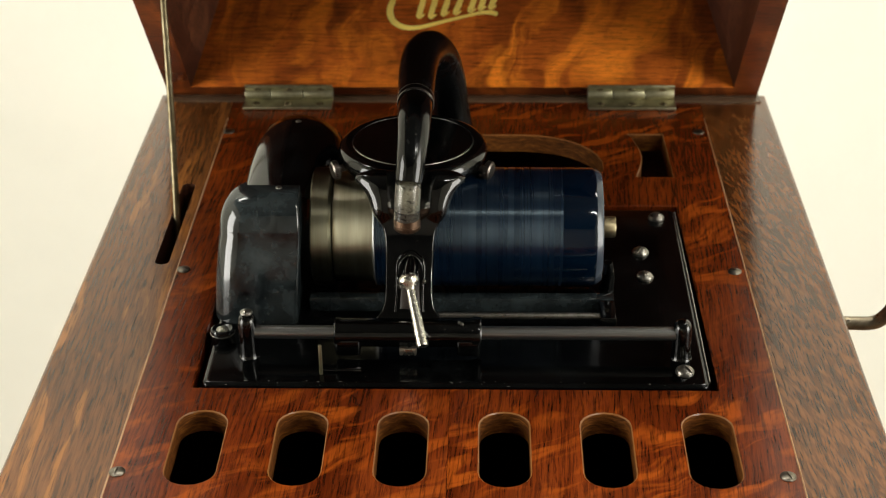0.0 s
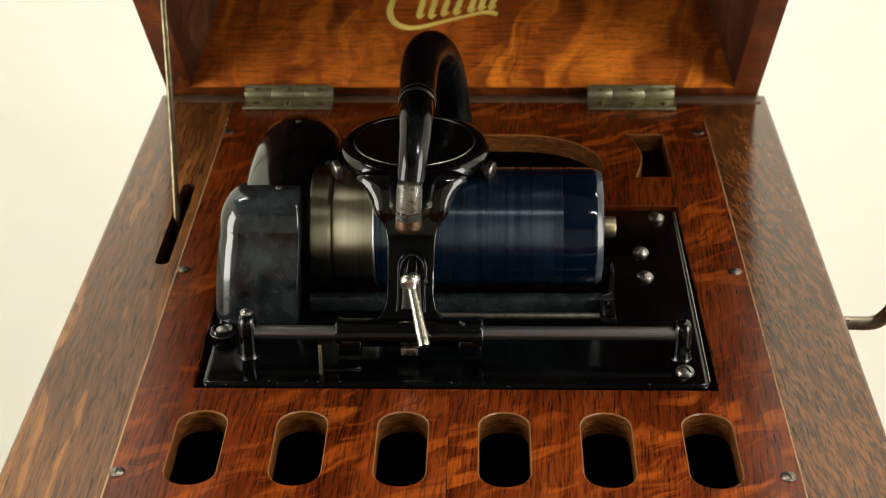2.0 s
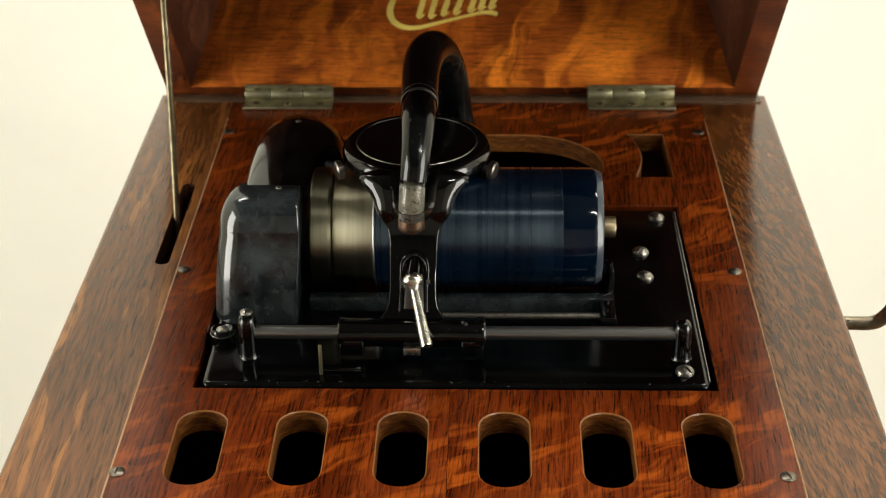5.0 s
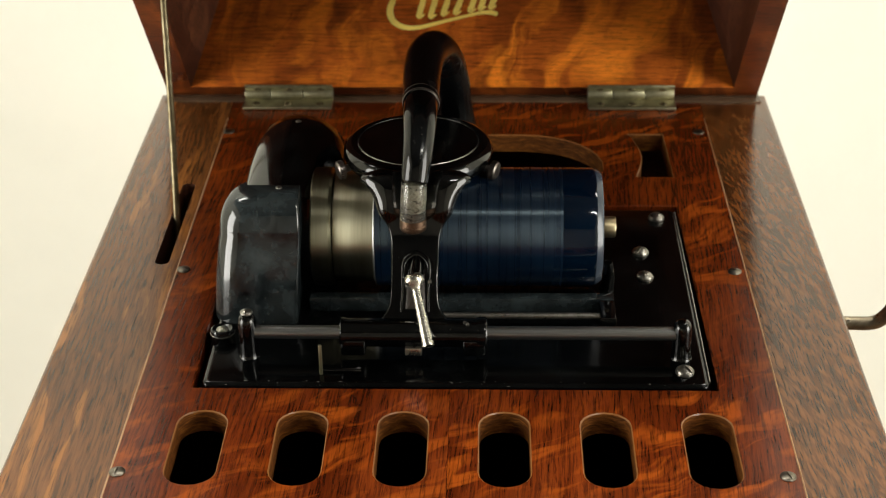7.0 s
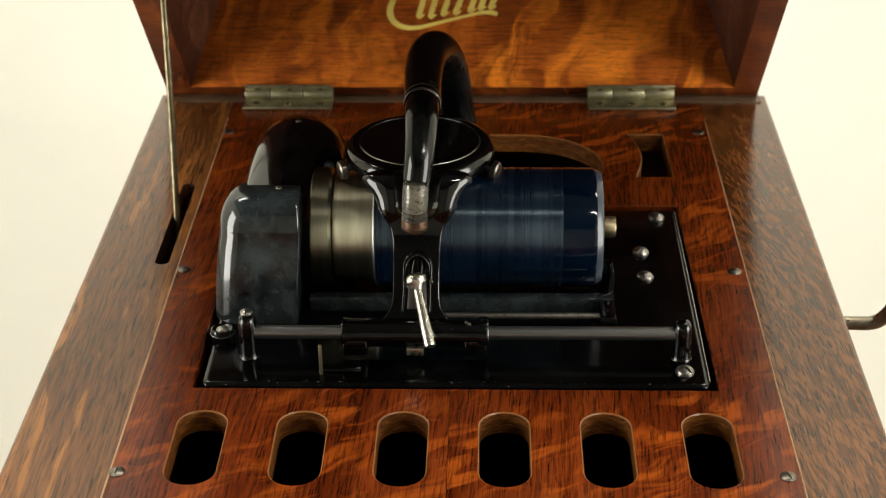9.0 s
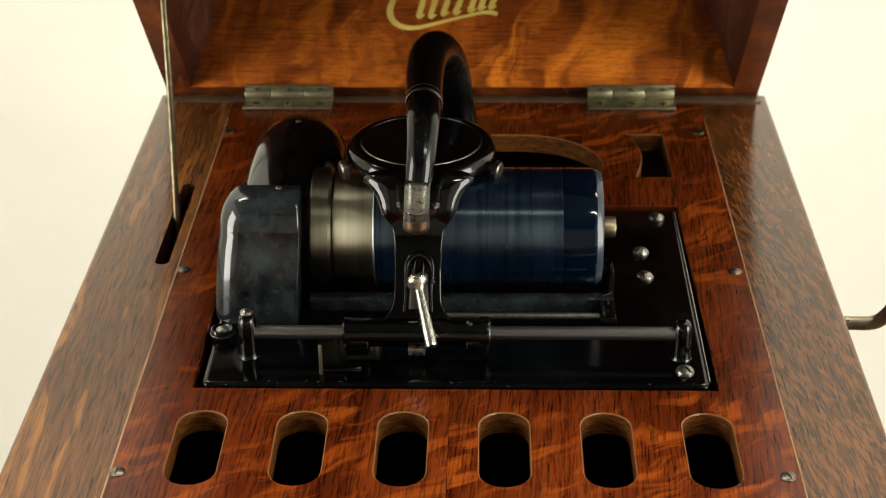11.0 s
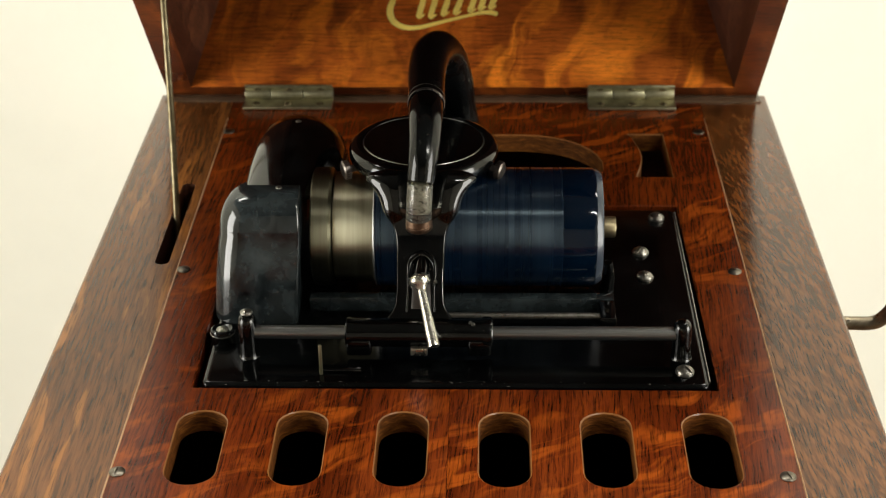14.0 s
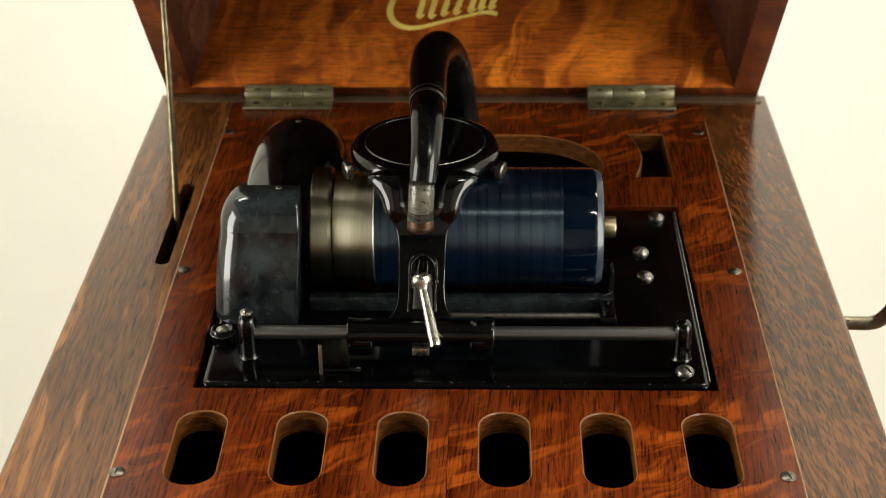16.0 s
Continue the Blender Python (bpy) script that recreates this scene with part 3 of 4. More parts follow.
def mechanism():
    mech = thing("phonograph_mechanism", "black enamelled phonograph bedplate with gear housing and guide rod", "machine")
    bm = plate(round_rect(-0.1098, 0.1106, -0.3025, -0.139, 0.004), [], -0.006, 0.0006)
    edges = [e for e in bm.edges if all(abs(v.co.z - 0.0006) < 1e-6 for v in e.verts) and len(e.link_faces) == 2 and e.calc_face_angle(0) > 0.5]
    bmesh.ops.bevel(bm, geom=edges, offset=0.0026, segments=4, profile=0.5, affect="EDGES")
    bed = part("bedplate", bm, BED, mech, "black enamelled iron bedplate", 25)
    # Pale bar paints the wall's highlight along the rounded right edge.
    part("worn_or_highlit_edge", sweep([(0.1100, -0.2985, 0.0001), (0.1100, -0.22, 0.00015), (0.1100, -0.1425, 0.0001)], [0.0005, 0.0006, 0.0004], 8), SCREW, bed, "bright edge line of wear and painted highlight")
    rng = random.Random(7)
    chips = bmesh.new()
    for k in range(46):
        x, y, z = rng.uniform(-0.106, 0.106), rng.uniform(-0.3019, -0.2996), 0.0
        if k % 3 == 0:
            y, z = rng.uniform(-0.297, -0.262), 0.00062
        else:
            z = 0.0006 - 0.0026 * (1 - math.sqrt(max(0.0, 1 - ((-0.2999 - y) / 0.0026) ** 2))) if y < -0.2999 else 0.0006
        r = rng.uniform(0.00018, 0.0006) if k % 3 else rng.uniform(0.00010, 0.00028)
        n = rng.randint(5, 8)
        low = [chips.verts.new((x + r * rng.uniform(0.6, 1.5) * math.cos(6.283 * q / n), y + 0.6 * r * rng.uniform(0.6, 1.2) * math.sin(6.283 * q / n), z + 0.00006)) for q in range(n)]
        top = chips.verts.new((x, y, z + 0.00016))
        for q in range(n):
            chips.faces.new((low[q], low[(q + 1) % n], top))
    tagged(part("paint_chips", chips, CHIP, bed, "pale chips and dust specks in the black enamel"), kind="stuff")
    part("well", box(-0.108, 0.108, -0.30, -0.14, -0.02, -0.0062, 0.002), ENAMEL, mech)

    # gear housing in front, taller arched cover behind
    bm = bmesh.new()
    rows = []
    levels = [(0.0, -0.1115, -0.0725, -0.2535, 0.012), (0.010, -0.1109, -0.0719, -0.2527, 0.012), (0.022, -0.1100, -0.0711, -0.2512, 0.012), (0.034, -0.1086, -0.0703, -0.2492, 0.012), (0.042, -0.1074, -0.0697, -0.2478, 0.012)]
    for k in range(1, 13):
        a = radians(90 * k / 12)
        sa, ca = math.sin(a), 1 - math.cos(a)
        levels.append((0.042 + 0.0178 * sa, -0.1074 + 0.0120 * ca, -0.0697 - 0.0012 * ca, -0.2478 + 0.0120 * ca, 0.012 - 0.003 * ca))
    for z, xl, xr, yf, rl in levels:
        ring = [bm.verts.new((xl + 0.001, -0.2285 - 0.02 * z, z))]
        for k in range(9):
            a = radians(180 + 90 * k / 8)
            ring.append(bm.verts.new((xl + rl + rl * math.cos(a), yf + rl + rl * math.sin(a), z)))
        for k in range(5):
            a = radians(270 + 90 * k / 4)
            ring.append(bm.verts.new((xr - 0.002 + 0.002 * math.cos(a), yf + 0.002 + 0.002 * math.sin(a), z)))
        ring.append(bm.verts.new((xr, -0.2285 - 0.02 * z, z)))
        rows.append(ring)
    for a, b in zip(rows, rows[1:]):
        for k in range(len(a)):
            j = (k + 1) % len(a)
            bm.faces.new((a[k], a[j], b[j], b[k]))
    bm.faces.new(rows[-1])
    part("gear_housing", bm, DULLED, mech, "black gear housing with rounded shoulder", 60)
    bm = bmesh.new()
    rows = []
    for y, r, top, cx in ((-0.230, 0.0205, 0.0560, -0.0785), (-0.218, 0.0212, 0.0600, -0.0788), (-0.200, 0.0216, 0.0640, -0.0786), (-0.187, 0.0232, 0.0662, -0.0768), (-0.176, 0.0235, 0.0668, -0.0764), (-0.166, 0.0222, 0.0654, -0.0763), (-0.160, 0.0190, 0.0612, -0.0763), (-0.156, 0.0135, 0.0520, -0.0763)):
        ring = []
        for k in range(25):
            a = math.pi * k / 24
            ring.append(bm.verts.new((cx + r * math.cos(a) * (1.14 if k in (0, 24) else 1.0), y, top - r + r * math.sin(a) if 0 < k < 24 else 0.0)))
        rows.append(ring)
    for a, b in zip(rows, rows[1:]):
        for k in range(24):
            bm.faces.new((a[k], a[k + 1], b[k + 1], b[k]))
    bm.faces.new(rows[0])
    bm.faces.new(rows[-1])
    part("arched_cover", bm, ENAMEL, mech, "black arched cover", 60)
    for x, y, z, tilt in ((-0.0765, -0.176, 0.0665, 0), (-0.0800, -0.2325, 0.0597, 5)):
        bm = dome_screw(0.0015, 0.0007, 80)
        bm.transform(Matrix.Translation((x, y, z)) @ Matrix.Rotation(radians(tilt), 4, "X"))
        part("screw", bm, SCREW, mech)

    # guide rod on two posts
    part("guide_rod", lathe([(0, -0.088), (0.003, -0.088), (0.003, 0.097), (0, 0.097)], Matrix.Translation((0, ROD_Y, ROD_Z)) @ ALONG_X, 28), STEEL, mech, "grey steel guide rod")

    def post(x, tall=1.0):
        prof = [(0.0051, 0.0), (0.0046, 0.0007), (0.0044, 0.0022), (0.0043, 0.0135), (0.0041, 0.0158), (0.0034, 0.0176), (0.0018, 0.0184), (0.0, 0.0185)]
        own = lathe([(r, h * tall) for r, h in prof], Matrix.Translation((x, ROD_Y, 0.0006)) @ Matrix.Diagonal((0.95, 1.0, 1.0, 1.0)), 28)
        return part("post", own, ENAMEL, mech, "black post with flared foot", 60)

    post(-0.0912, 1.13)
    post(0.0995)
    bm = dome_screw(0.0028, 0.0016, 0)
    bm.transform(Matrix.Translation((-0.0912, ROD_Y, 0.0222)))
    lathe([(0.0017, 0.0195), (0.0017, 0.0224), (0.0, 0.0224)], Matrix.Translation((-0.0912, ROD_Y, 0)), 16, bm)
    part("screw", bm, SCREW, mech)
    bm = lathe([(0.0056, 0), (0.0053, 0.0042), (0.0054, 0.0052), (0.0052, 0.0060), (0.0045, 0.0064), (0.0038, 0.0058), (0, 0.0056)], Matrix.Translation((-0.1045, -0.2675, 0.0006)), 30)
    part("boss", bm, ENAMEL, mech)
    part("boss_ring", lathe([(0.0052, 0.0040), (0.0056, 0.0042), (0.0056, 0.0045), (0.0052, 0.0047)], Matrix.Translation((-0.1045, -0.2675, 0.0006)), 30), SCREW, mech, "thin worn bright ring")
    bm = dome_screw(0.0028, 0.0014, 35)
    bm.transform(Matrix.Translation((-0.1045, -0.2675, 0.0062)))
    part("screw", bm, SCREW, mech)
    for x, y, a in ((0.1000, -0.2915, 40), (0.1000, -0.1497, 100), (0.0892, -0.1858, 150), (0.0894, -0.2096, 165)):
        bm = dome_screw(0.0041, 0.0030, a)
        bm.transform(Matrix.Translation((x, y, 0.0006)))
        part("bolt", bm, SCREW, mech, "round-headed steel bolt")

    # feed rod and bar behind the guide rod
    part("feed_rod", lathe([(0, -0.012), (0.0016, -0.012), (0.0016, 0.061), (0.0015, 0.0615), (0.0015, 0.066), (0, 0.066)], Matrix.Translation((0, -0.2535, 0.0057)) @ ALONG_X, 24), SCREW, mech, "thin steel feed rod")
    part("bearing_bar", box(-0.068, 0.0725, -0.2425, -0.2365, 0.0006, 0.0080, 0.0008), DULLED, mech, "dirty oiled iron bar")
    part("bearing_block", box(0.0650, 0.0725, -0.2585, -0.2430, 0.0006, 0.0080, 0.001), ENAMEL, mech)
    part("end_bearing", sweep([(0.0705, AX_Y - 0.002, 0.0006), (0.0712, AX_Y - 0.004, 0.008), (0.0703, AX_Y - 0.006, 0.017)], [0.0035, 0.0028, 0.002], 16), ENAMEL, mech)

    # small stop lever standing on the plate
    part("stop_pin", box(-0.0586, -0.0572, -0.2952, -0.2938, 0.0006, 0.0155, 0.0003), HINGE, mech, "thin bronze pin")
    part("stop_arm", sweep([(-0.0585, -0.2925, 0.0014), (-0.048, -0.2925, 0.0014), (-0.0405, -0.2930, 0.0018)], [0.0010, 0.0010, 0.0019], 14), ENAMEL, mech)


mechanism()


def mandrel():
    ob = thing("mandrel", "turned nickel mandrel with flange, spinning beside the gear housing", "mandrel", at=(0, AX_Y, AX_Z))
    part("flange", lathe([(0, -0.0662), (0.0262, -0.0662), (0.0275, -0.0654), (0.0275, -0.0578), (0.0262, -0.0566), (0.022, -0.0564)], ALONG_X, 72), FLANGE, ob, "dark nickel flange")
    part("drum", lathe([(0.022, -0.0564), (0.0250, -0.0560), (0.0255, -0.0552), (0.0255, -0.0376), (0.022, -0.0374), (0, -0.0374)], ALONG_X, 72), MANDREL, ob, "turned nickel drum")
    part("shaft", lathe([(0.0, 0.0655), (0.0050, 0.0655), (0.0050, 0.0728), (0.0044, 0.0736), (0.0, 0.0736)], ALONG_X, 24), BRASS, ob, "brass shaft end")
    return ob


def record():
    ob = thing("cylinder_record", "dark blue celluloid record cylinder spinning on the mandrel", "record", at=(0, AX_Y, AX_Z))
    r = CYL_R
    part("grooved_surface", lathe([(0.0256, -0.0373), (r - 0.0006, -0.0372), (r, -0.0366), (r, 0.0482)], ALONG_X, 96), CELLULOID, ob, "fine-grooved blue celluloid")
    part("end_rim", lathe([(0.0255, -0.0376), (r - 0.0003, -0.0376), (r + 0.0001, -0.0371), (r - 0.0002, -0.0366)], ALONG_X, 96), STEEL, ob, "thin pale rim")
    part("blank_band", lathe([(r, 0.0482), (r, 0.0622), (r - 0.0006, 0.0636)], ALONG_X, 96), BLUE_RIM, ob, "smooth dark blue end band")
    part("end_rim", lathe([(r - 0.0006, 0.0636), (r - 0.0016, 0.0656), (r - 0.0026, 0.0666), (0.021, 0.0668), (0.020, 0.0656), (0, 0.0656)], ALONG_X, 96), RIM_GLINT, ob, "bevelled end with a highlight painted into its colour")
    return ob


mandrel_ob = mandrel()
record_ob = record()


# ---- reproducer carriage (its origin lies on the guide rod) ----
def carriage():
    ob = thing("reproducer_carriage", "black enamelled reproducer carriage with round weight and nickel lever", "carriage", at=(-0.0203, ROD_Y, ROD_Z))
    ring_y, ring_z = 0.0730, 0.0580
    # sleeve on the rod
    part("sleeve", lathe([(0.0031, -0.0325), (0.0060, -0.0325), (0.0068, -0.0318), (0.0068, -0.0305), (0.0064, -0.029), (0.0063, 0.0), (0.0064, 0.027), (0.0070, 0.0285), (0.0070, 0.0312), (0.0064, 0.032), (0.0031, 0.032)], ALONG_X, 32), ENAMEL, ob, "black sleeve sliding on the rod")
    for x0, x1 in ((-0.0322, -0.0210), (0.0212, 0.0315)):
        part("lug", box(x0, x1, -0.0066, 0.001, -0.0085, 0.0, 0.0015, 3), ENAMEL, ob, "black lug with a chipped lower edge")
    # weight ring and disc
    at_ring = Matrix.Translation((0, ring_y, ring_z)) @ Matrix.Rotation(radians(-1.5), 4, "X")
    part("weight_ring", lathe([(0.0280, 0.0), (0.0282, 0.0005), (0.0290, 0.0008), (0.0306, 0.0006), (0.0324, -0.0002), (0.0338, -0.0016), (0.0344, -0.0034), (0.0343, -0.0056), (0.0334, -0.0080), (0.0316, -0.0096), (0.0290, -0.0104), (0.0, -0.0104)],
                              at_ring, 72), ENAMEL, ob, "black rounded weight ring")
    part("weight_disc", lathe([(0.0, 0.0006), (0.0272, 0.0006), (0.0275, 0.0002), (0.0275, -0.002)], at_ring, 72), ENAMEL, ob, "flat black disc")
    part("worn_or_highlit_edge", lathe([(0.0275, 0.0000), (0.0276, 0.0006), (0.02762, 0.0006), (0.0280, 0.0001)], at_ring, 72), SCREW, ob, "thin worn bright edge")
    # arm: plate from ring down to sleeve, with raised rims
    # rows: y, z, half width, rise of the two lobes beside the channel, sink of the channel
    path = [(0.0470, 0.0520, 0.0215, 0.20, 0.0010), (0.0430, 0.0572, 0.0246, 0.60, 0.0012), (0.0385, 0.0580, 0.0243, 1.00, 0.0006), (0.0354, 0.0556, 0.0223, 1.00, 0.0008), (0.0336, 0.0516, 0.0196, 1.00, 0.0008), (0.0320, 0.0475, 0.0177, 0.90, 0.0008), (0.0307, 0.0437, 0.0168, 0.70, 0.0006), (0.0298, 0.0412, 0.0155, 0.40, 0.0004), (0.0290, 0.0388, 0.0133, 0.15, 0.0002), (0.0280, 0.0362, 0.0118, 0.04, 0.0), (0.0267, 0.0335, 0.0111, 0.0, 0.0000), (0.0240, 0.0288, 0.0107, 0.0, 0.0000), (0.0185, 0.0245, 0.0106, 0.0, 0.0000), (0.0140, 0.0195, 0.0105, 0.0, 0.0000), (0.0095, 0.0150, 0.0105, 0.0, 0.0000), (0.0062, 0.0112, 0.0108, 0.0, 0.0000), (0.0042, 0.0086, 0.0120, 0.0, 0.0000), (0.0026, 0.0066, 0.0140, 0.0, 0.0000), (0.0006, 0.0046, 0.0165, 0.0, 0.0000)]
    bm = bmesh.new()
    rows = []
    for i, (y, z, w, swell, dip) in enumerate(path):
        d = Vector((0, path[min(i + 1, len(path) - 1)][0] - path[max(i - 1, 0)][0], path[min(i + 1, len(path) - 1)][1] - path[max(i - 1, 0)][1])).normalized()
        nrm = Vector((0, d.z, -d.y))
        inner = min(0.0092, 0.72 * w)
        lobe = w - inner
        half = [(w * 0.975, -0.0060), (w * 1.01, -0.0040), (w * 1.015, -0.0022), (inner + lobe * 0.97, -0.0008), (inner + lobe * 0.84, 0.0008 * swell), (inner + lobe * 0.64, 0.0020 * swell), (inner + lobe * 0.44, 0.0028 * swell), (inner + lobe * 0.26, 0.0032 * swell), (inner + lobe * 0.06, 0.0030 * swell - dip * 0.2), (inner * 0.84, 0.0026 * swell - dip * 0.5), (inner * 0.62, 0.0022 * swell - dip * 0.8), (inner * 0.34, 0.0020 * swell - dip)]
        sect = [(-x, h) for x, h in half] + [(0.0, 0.0020 * swell - dip)] + [(x, h) for x, h in half[::-1]]
        rows.append([bm.verts.new(Vector((x, y, z)) + nrm * h) for x, h in sect])
    for a, b in zip(rows, rows[1:]):
        n = len(a)
        for k in range(n):
            bm.faces.new((a[k], a[(k + 1) % n], b[(k + 1) % n], b[k]))
    bm.faces.new(rows[0])
    bm.faces.new(rows[-1][::-1])
    arm = part("arm", bm, ENAMEL, ob, "black cast arm forking to the weight ring", 180)
    sub = arm.modifiers.new("rounding", "SUBSURF")
    sub.levels = sub.render_levels = 2
    part("arm_channel", sweep([(-0.0058, 0.0035, 0.0085), (-0.0052, 0.0095, 0.0155), (-0.0052, 0.0150, 0.0213), (-0.0042, 0.0188, 0.0254), (0.0006, 0.0213, 0.0277), (0.0054, 0.0188, 0.0254), (0.0064, 0.0150, 0.0213), (0.0060, 0.0095, 0.0155), (0.0064, 0.0035, 0.0085)],
                              [0.0005, 0.0006, 0.0008, 0.0013, 0.0016, 0.0013, 0.0008, 0.0006, 0.0005], 12), ENAMEL, ob, "raised rim round the lever recess")
    part("lever_recess", sweep([(0.0006, 0.0045, 0.0093), (0.0006, 0.0095, 0.0150), (0.0005, 0.0150, 0.0208)], [0.0046, 0.0042, 0.0038], 20, True, 8, 0.22), RECESS, ob, "brown worn recess")
    for x, y, z, r in ((0.0068, 0.0100, 0.0200, 0.0009), (0.0235, -0.0030, 0.0061, 0.0008), (0.0222, -0.0022, 0.0065, 0.0007)):
        part("set_screw", lathe([(r, -0.001), (r, 0.0004), (r * 0.6, 0.0009), (0, 0.001)], Matrix.Translation((x, y, z)) @ Matrix.Rotation(radians(40), 4, "X"), 16), SCREW, ob)
    # thumb screws on the ring
    for s in (-1, 1):
        m = Matrix.Translation((s * 0.0334, ring_y - 0.0140, ring_z - 0.0074)) @ Matrix.Rotation(radians(-24 * s), 4, "Z") @ Matrix.Rotation(radians(95 * s), 4, "Y") @ Matrix.Scale(1.05, 4)
        bm = lathe([(0, -0.0035), (0.0016, -0.0035), (0.0016, 0.0), (0.0034, 0.0), (0.0038, 0.0005), (0.0038, 0.0026), (0.0032, 0.0032), (0, 0.0034)], m, 28)
        thumb = part("thumb_screw", bm, KNURL, ob, "knurled steel thumb screw")
        bm = bmesh.new()
        for k in range(22):
            a = 2 * math.pi * k / 22
            bm = box(0.0036, 0.0042, -0.00025, 0.00025, 0.0004, 0.0026, 0, 1, bm) if k == 0 else bm
        for k in range(1, 22):
            own = box(0.0036, 0.0042, -0.00025, 0.00025, 0.0004, 0.0026)
            own.transform(Matrix.Rotation(2 * math.pi * k / 22, 4, "Z"))
            joined(bm, own)
        bm.transform(m)
        part("knurl", bm, KNURL, thumb)
    # boss, collar and lever
    part("lever_shaft", sweep([(0.0006, 0.0215, 0.0240), (0.0005, 0.0165, 0.0220), (0.0002, 0.0112, 0.0205)], [0.0036, 0.0036, 0.0034], 24), ENAMEL, ob, "black shaft behind the lever")
    ball = Vector((0.0, 0.0095, 0.0206))
    tip = Vector((0.0064, -0.0110, 0.0012))
    lever = part("lever", sweep([ball, ball.lerp(tip, 0.5), tip, tip + (tip - ball).normalized() * 0.0008, tip + (tip - ball).normalized() * 0.0012], [0.0018, 0.0022, 0.0027, 0.0023, 0.0012], 20, True, 6), NICKEL, ob, "tapered nickel lever")
    d = (tip - ball).normalized()
    m = Matrix.Translation(ball) @ d.to_track_quat("Z", "Y").to_matrix().to_4x4()
    part("lever_collar", lathe([(0, -0.0032), (0.0028, -0.0029), (0.0043, -0.0017), (0.0047, 0.0), (0.0042, 0.0014), (0.0030, 0.0024), (0.0019, 0.0044)], m, 28), NICKEL, ob, "round nickel collar")
    part("latch", box(-0.0038, 0.0036, -0.0078, -0.0050, -0.0072, -0.0036, 0.0004), NICKEL, ob, "small steel latch tab")
    return ob


carriage_ob = carriage()


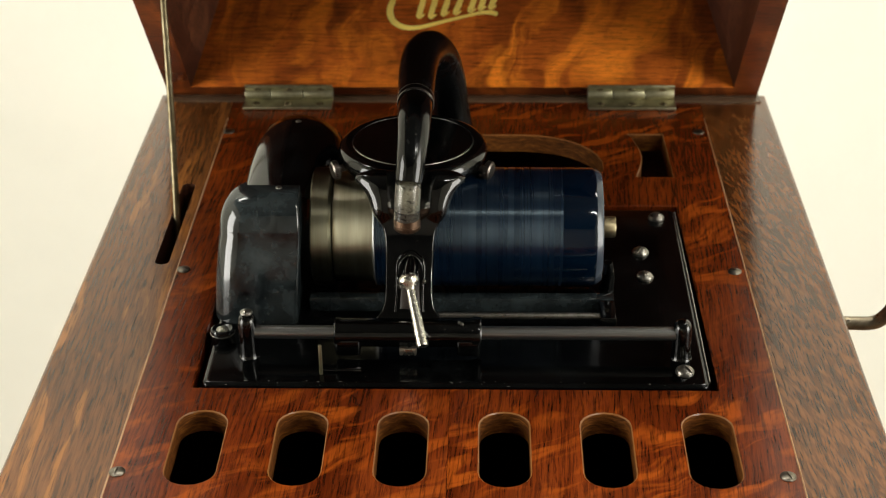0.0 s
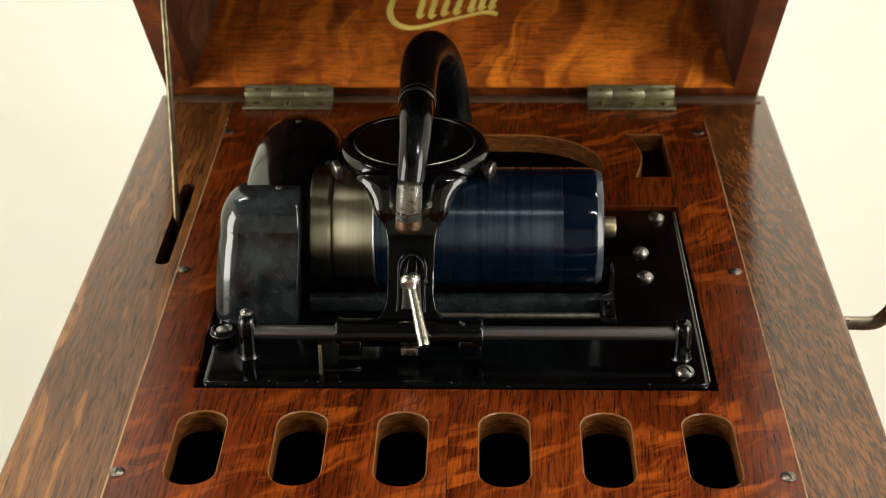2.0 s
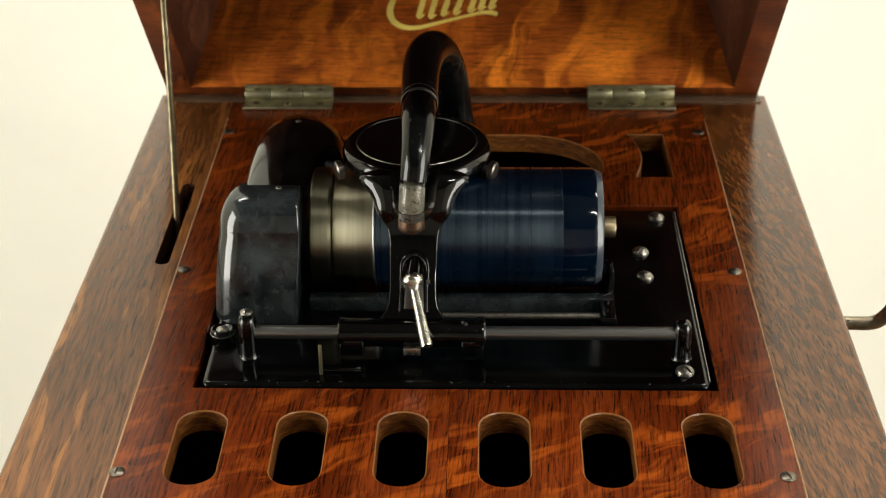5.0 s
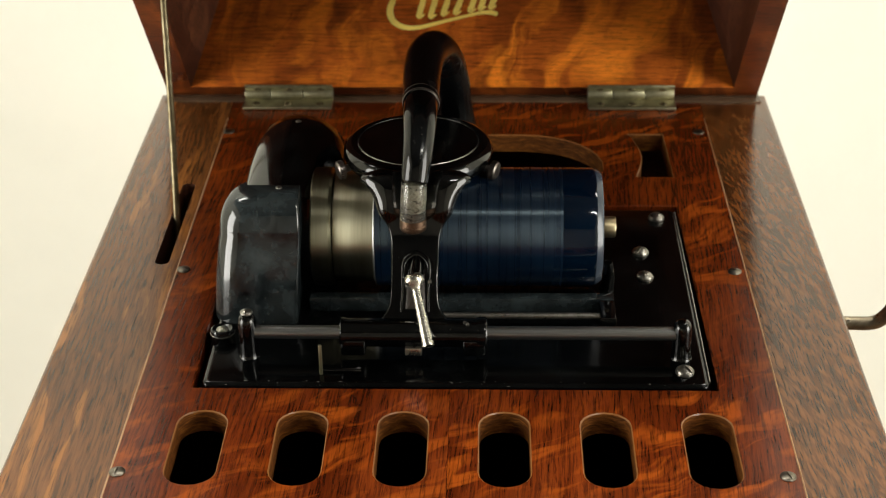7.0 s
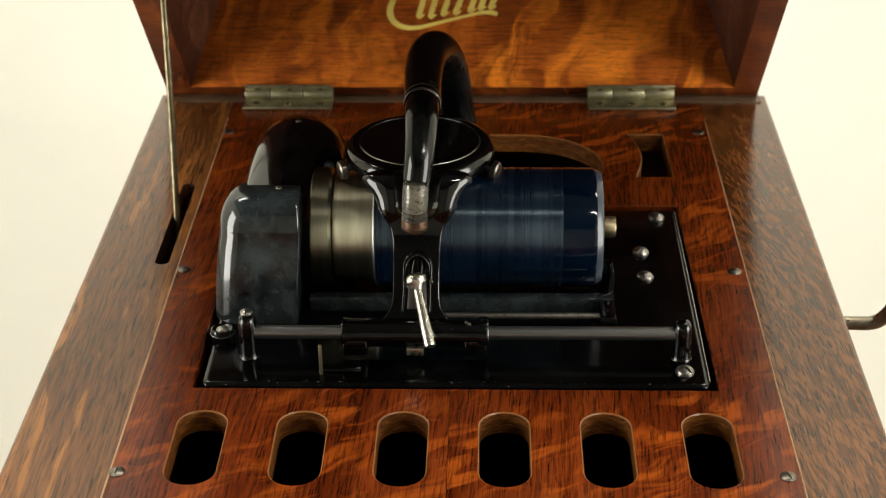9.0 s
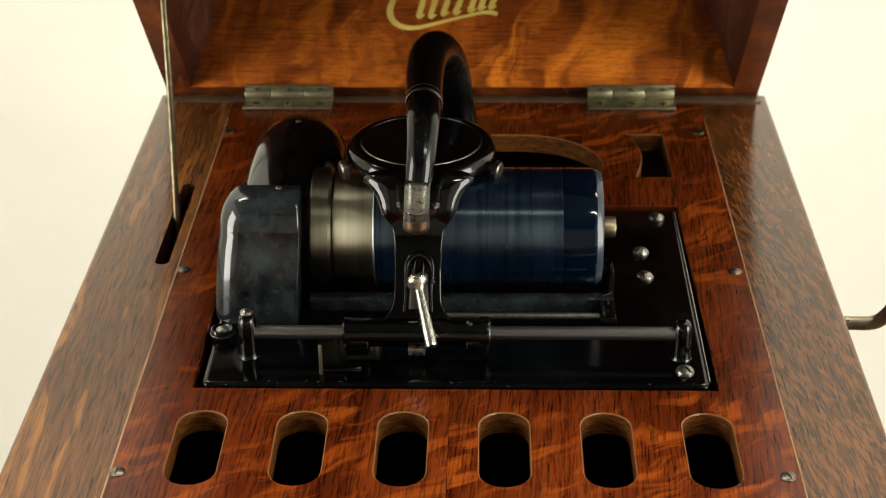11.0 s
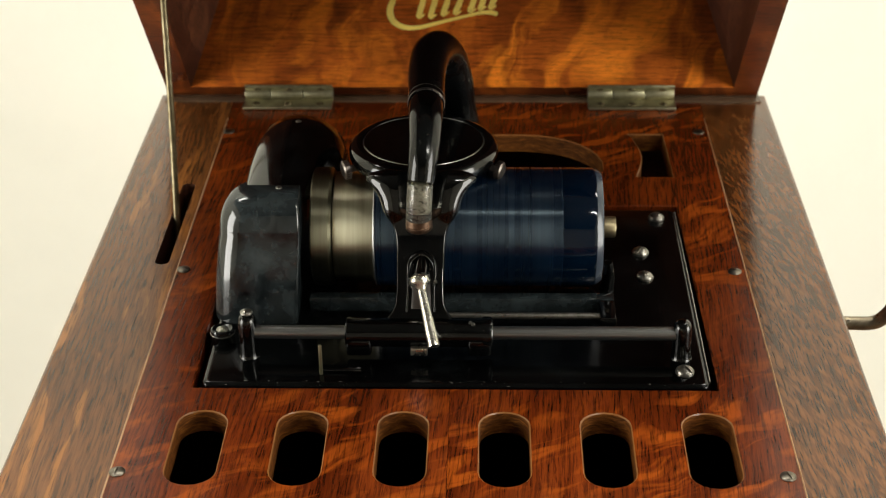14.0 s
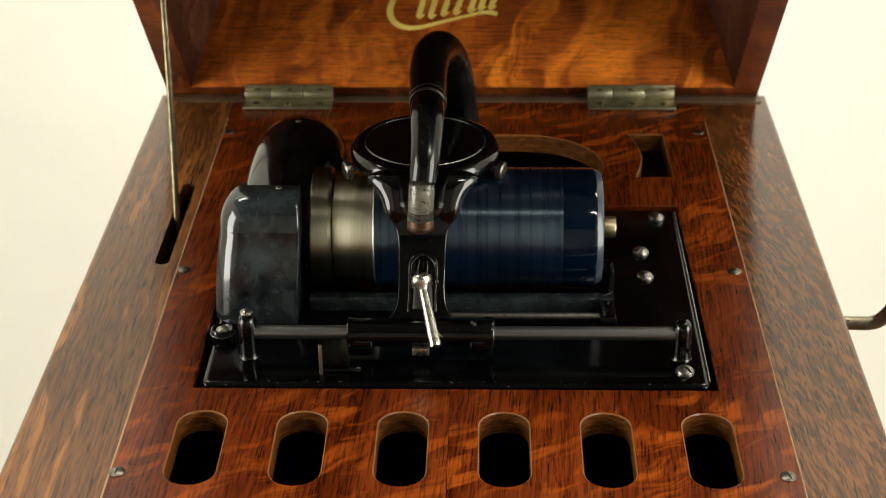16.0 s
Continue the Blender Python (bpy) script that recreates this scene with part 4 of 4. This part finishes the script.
def elbow():
    """The gooseneck pipe, its origin where the rear leg drops through the deck."""
    ob = thing("horn_elbow", "black gooseneck horn pipe with a cloudy clear tube tip", "pipe", at=(-0.001, -0.1245, 0.0))
    o = Vector((-0.001, -0.1245, 0.0))

    def p(x, y, z):
        return Vector((x, y, z)) - o

    part("pipe", sweep([p(-0.0180, -0.2235, 0.0968), p(-0.0182, -0.2080, 0.0974), p(-0.0182, -0.1900, 0.0985), p(-0.0168, -0.1700, 0.0983), p(-0.0130, -0.1520, 0.0936), p(-0.0088, -0.1400, 0.0828), p(-0.0062, -0.1330, 0.0687), p(-0.0048, -0.1290, 0.0530), p(-0.001, -0.1255, 0.02), p(-0.001, -0.1235, -0.03)],
                       [0.0081, 0.0083, 0.0087, 0.0091, 0.0093, 0.0093, 0.0094, 0.0095, 0.0098, 0.0100], 36), SATIN, ob, "black enamelled gooseneck pipe")
    part("hose", sweep([p(-0.0180, -0.2235, 0.0967), p(-0.0180, -0.2335, 0.0956), p(-0.0182, -0.2428, 0.0903), p(-0.0190, -0.2508, 0.0832), p(-0.0201, -0.2550, 0.0749)], [0.0077, 0.0075, 0.0070, 0.0065, 0.0060], 32), RUBBER, ob, "scuffed black hose")
    m = Matrix.Translation(p(-0.0180, -0.2200, 0.0970)) @ Vector((0, 0.99, 0.08)).to_track_quat("Z", "Y").to_matrix().to_4x4()
    collar = part("collar", lathe([(0.0074, -0.0034), (0.0080, -0.0032), (0.0083, -0.0024), (0.0084, 0.0006), (0.0083, 0.0012), (0.0079, 0.0014)], m, 40), SATIN, ob, "black pipe collar")
    part("worn_or_highlit_edge", lathe([(0.0082, 0.0006), (0.00845, 0.00065), (0.00845, 0.00082), (0.0082, 0.0009)], m, 40), SCREW, collar, "bright edge line of wear and painted highlight")
    part("worn_or_highlit_edge", lathe([(0.0078, -0.0033), (0.0081, -0.0031), (0.0083, -0.0026), (0.0083, -0.0022)], m, 40), KNURL, collar, "bright edge line of wear and painted highlight")
    part("clear_tip", sweep([p(-0.0203, -0.2552, 0.0745), p(-0.0207, -0.2562, 0.0667), p(-0.0212, -0.2566, 0.0575)], [0.0056, 0.0057, 0.0057], 32), CLEAR, ob, "cloudy clear tube tip")
    part("inner_dome", lathe([(0.0, 0.0042), (0.0016, 0.004), (0.0034, 0.0028), (0.0042, 0.0), (0.0042, -0.008), (0, -0.008)], Matrix.Translation(p(-0.0207, -0.2560, 0.0694)), 24), DULL, ob, "small grey dome")
    part("copper_band", lathe([(0, 0.0), (0.0058, 0.0), (0.0059, -0.0028), (0.0056, -0.0030), (0.0059, -0.0033), (0.0059, -0.0050), (0.0054, -0.0056), (0, -0.0058)], Matrix.Translation(p(-0.0211, -0.2566, 0.0578)), 32), COPPER, ob, "aged copper end band")
    part("stylus_bead", lathe([(0, 0.0022), (0.0009, 0.0016), (0.0013, 0.0005), (0.0009, -0.0006), (0, -0.001)], Matrix.Translation(p(-0.0205, -0.2575, 0.0512)), 14), DULL, ob, "tiny bead under the tip")
    return ob


elbow_ob = elbow()


def prop():
    ob = thing("lid_prop", "thin tarnished brass prop rod holding the lid open", "prop", at=(-0.145, -0.15, 0))
    part("rod", sweep([(-0.0005, -0.0029, -0.0202), (-0.0005, 0.0011, -0.0002), (-0.0010, 0.0150, 0.0523), (-0.0015, 0.0251, 0.1089), (-0.0017, 0.0291, 0.1315)], [0.0017] * 5, 16), BRASS, ob)


prop()


def crank():
    ob = thing("crank", "dark iron winding crank on the cabinet side", "crank", at=(0.178, -0.2, -0.03))
    part("arm", sweep([(-0.004, 0, -0.0004), (0.0143, 0.0000, -0.0004), (0.0239, 0.0000, -0.0004), (0.0291, 0.0000, 0.0020), (0.0338, 0.0000, 0.0084), (0.0379, 0.0000, 0.0197)], [0.0034, 0.0034, 0.0034, 0.0035, 0.0036, 0.0038], 20), IRON, ob)


crank()


# ---- what moves ----
def motions():
    base = carriage_ob.location.copy()
    walk(carriage_ob, [(t, pose(base.x + 0.00558 * t / 16, base.y, base.z)) for t in (0.0, 4.0, 8.0, 12.0, 16.0)])
    eb = elbow_ob.location.copy()
    walk(elbow_ob, [(t, pose(eb.x + 0.0040 * t / 16, eb.y, eb.z, 0, 0, 0.85 * t / 16)) for t in (0.0, 4.0, 8.0, 12.0, 16.0)])
    turn = 960.0 / 15
    for ob in (mandrel_ob, record_ob):
        walk(ob, [(k / 15, pose(0, AX_Y, AX_Z, turn * k)) for k in range(241)])


motions()
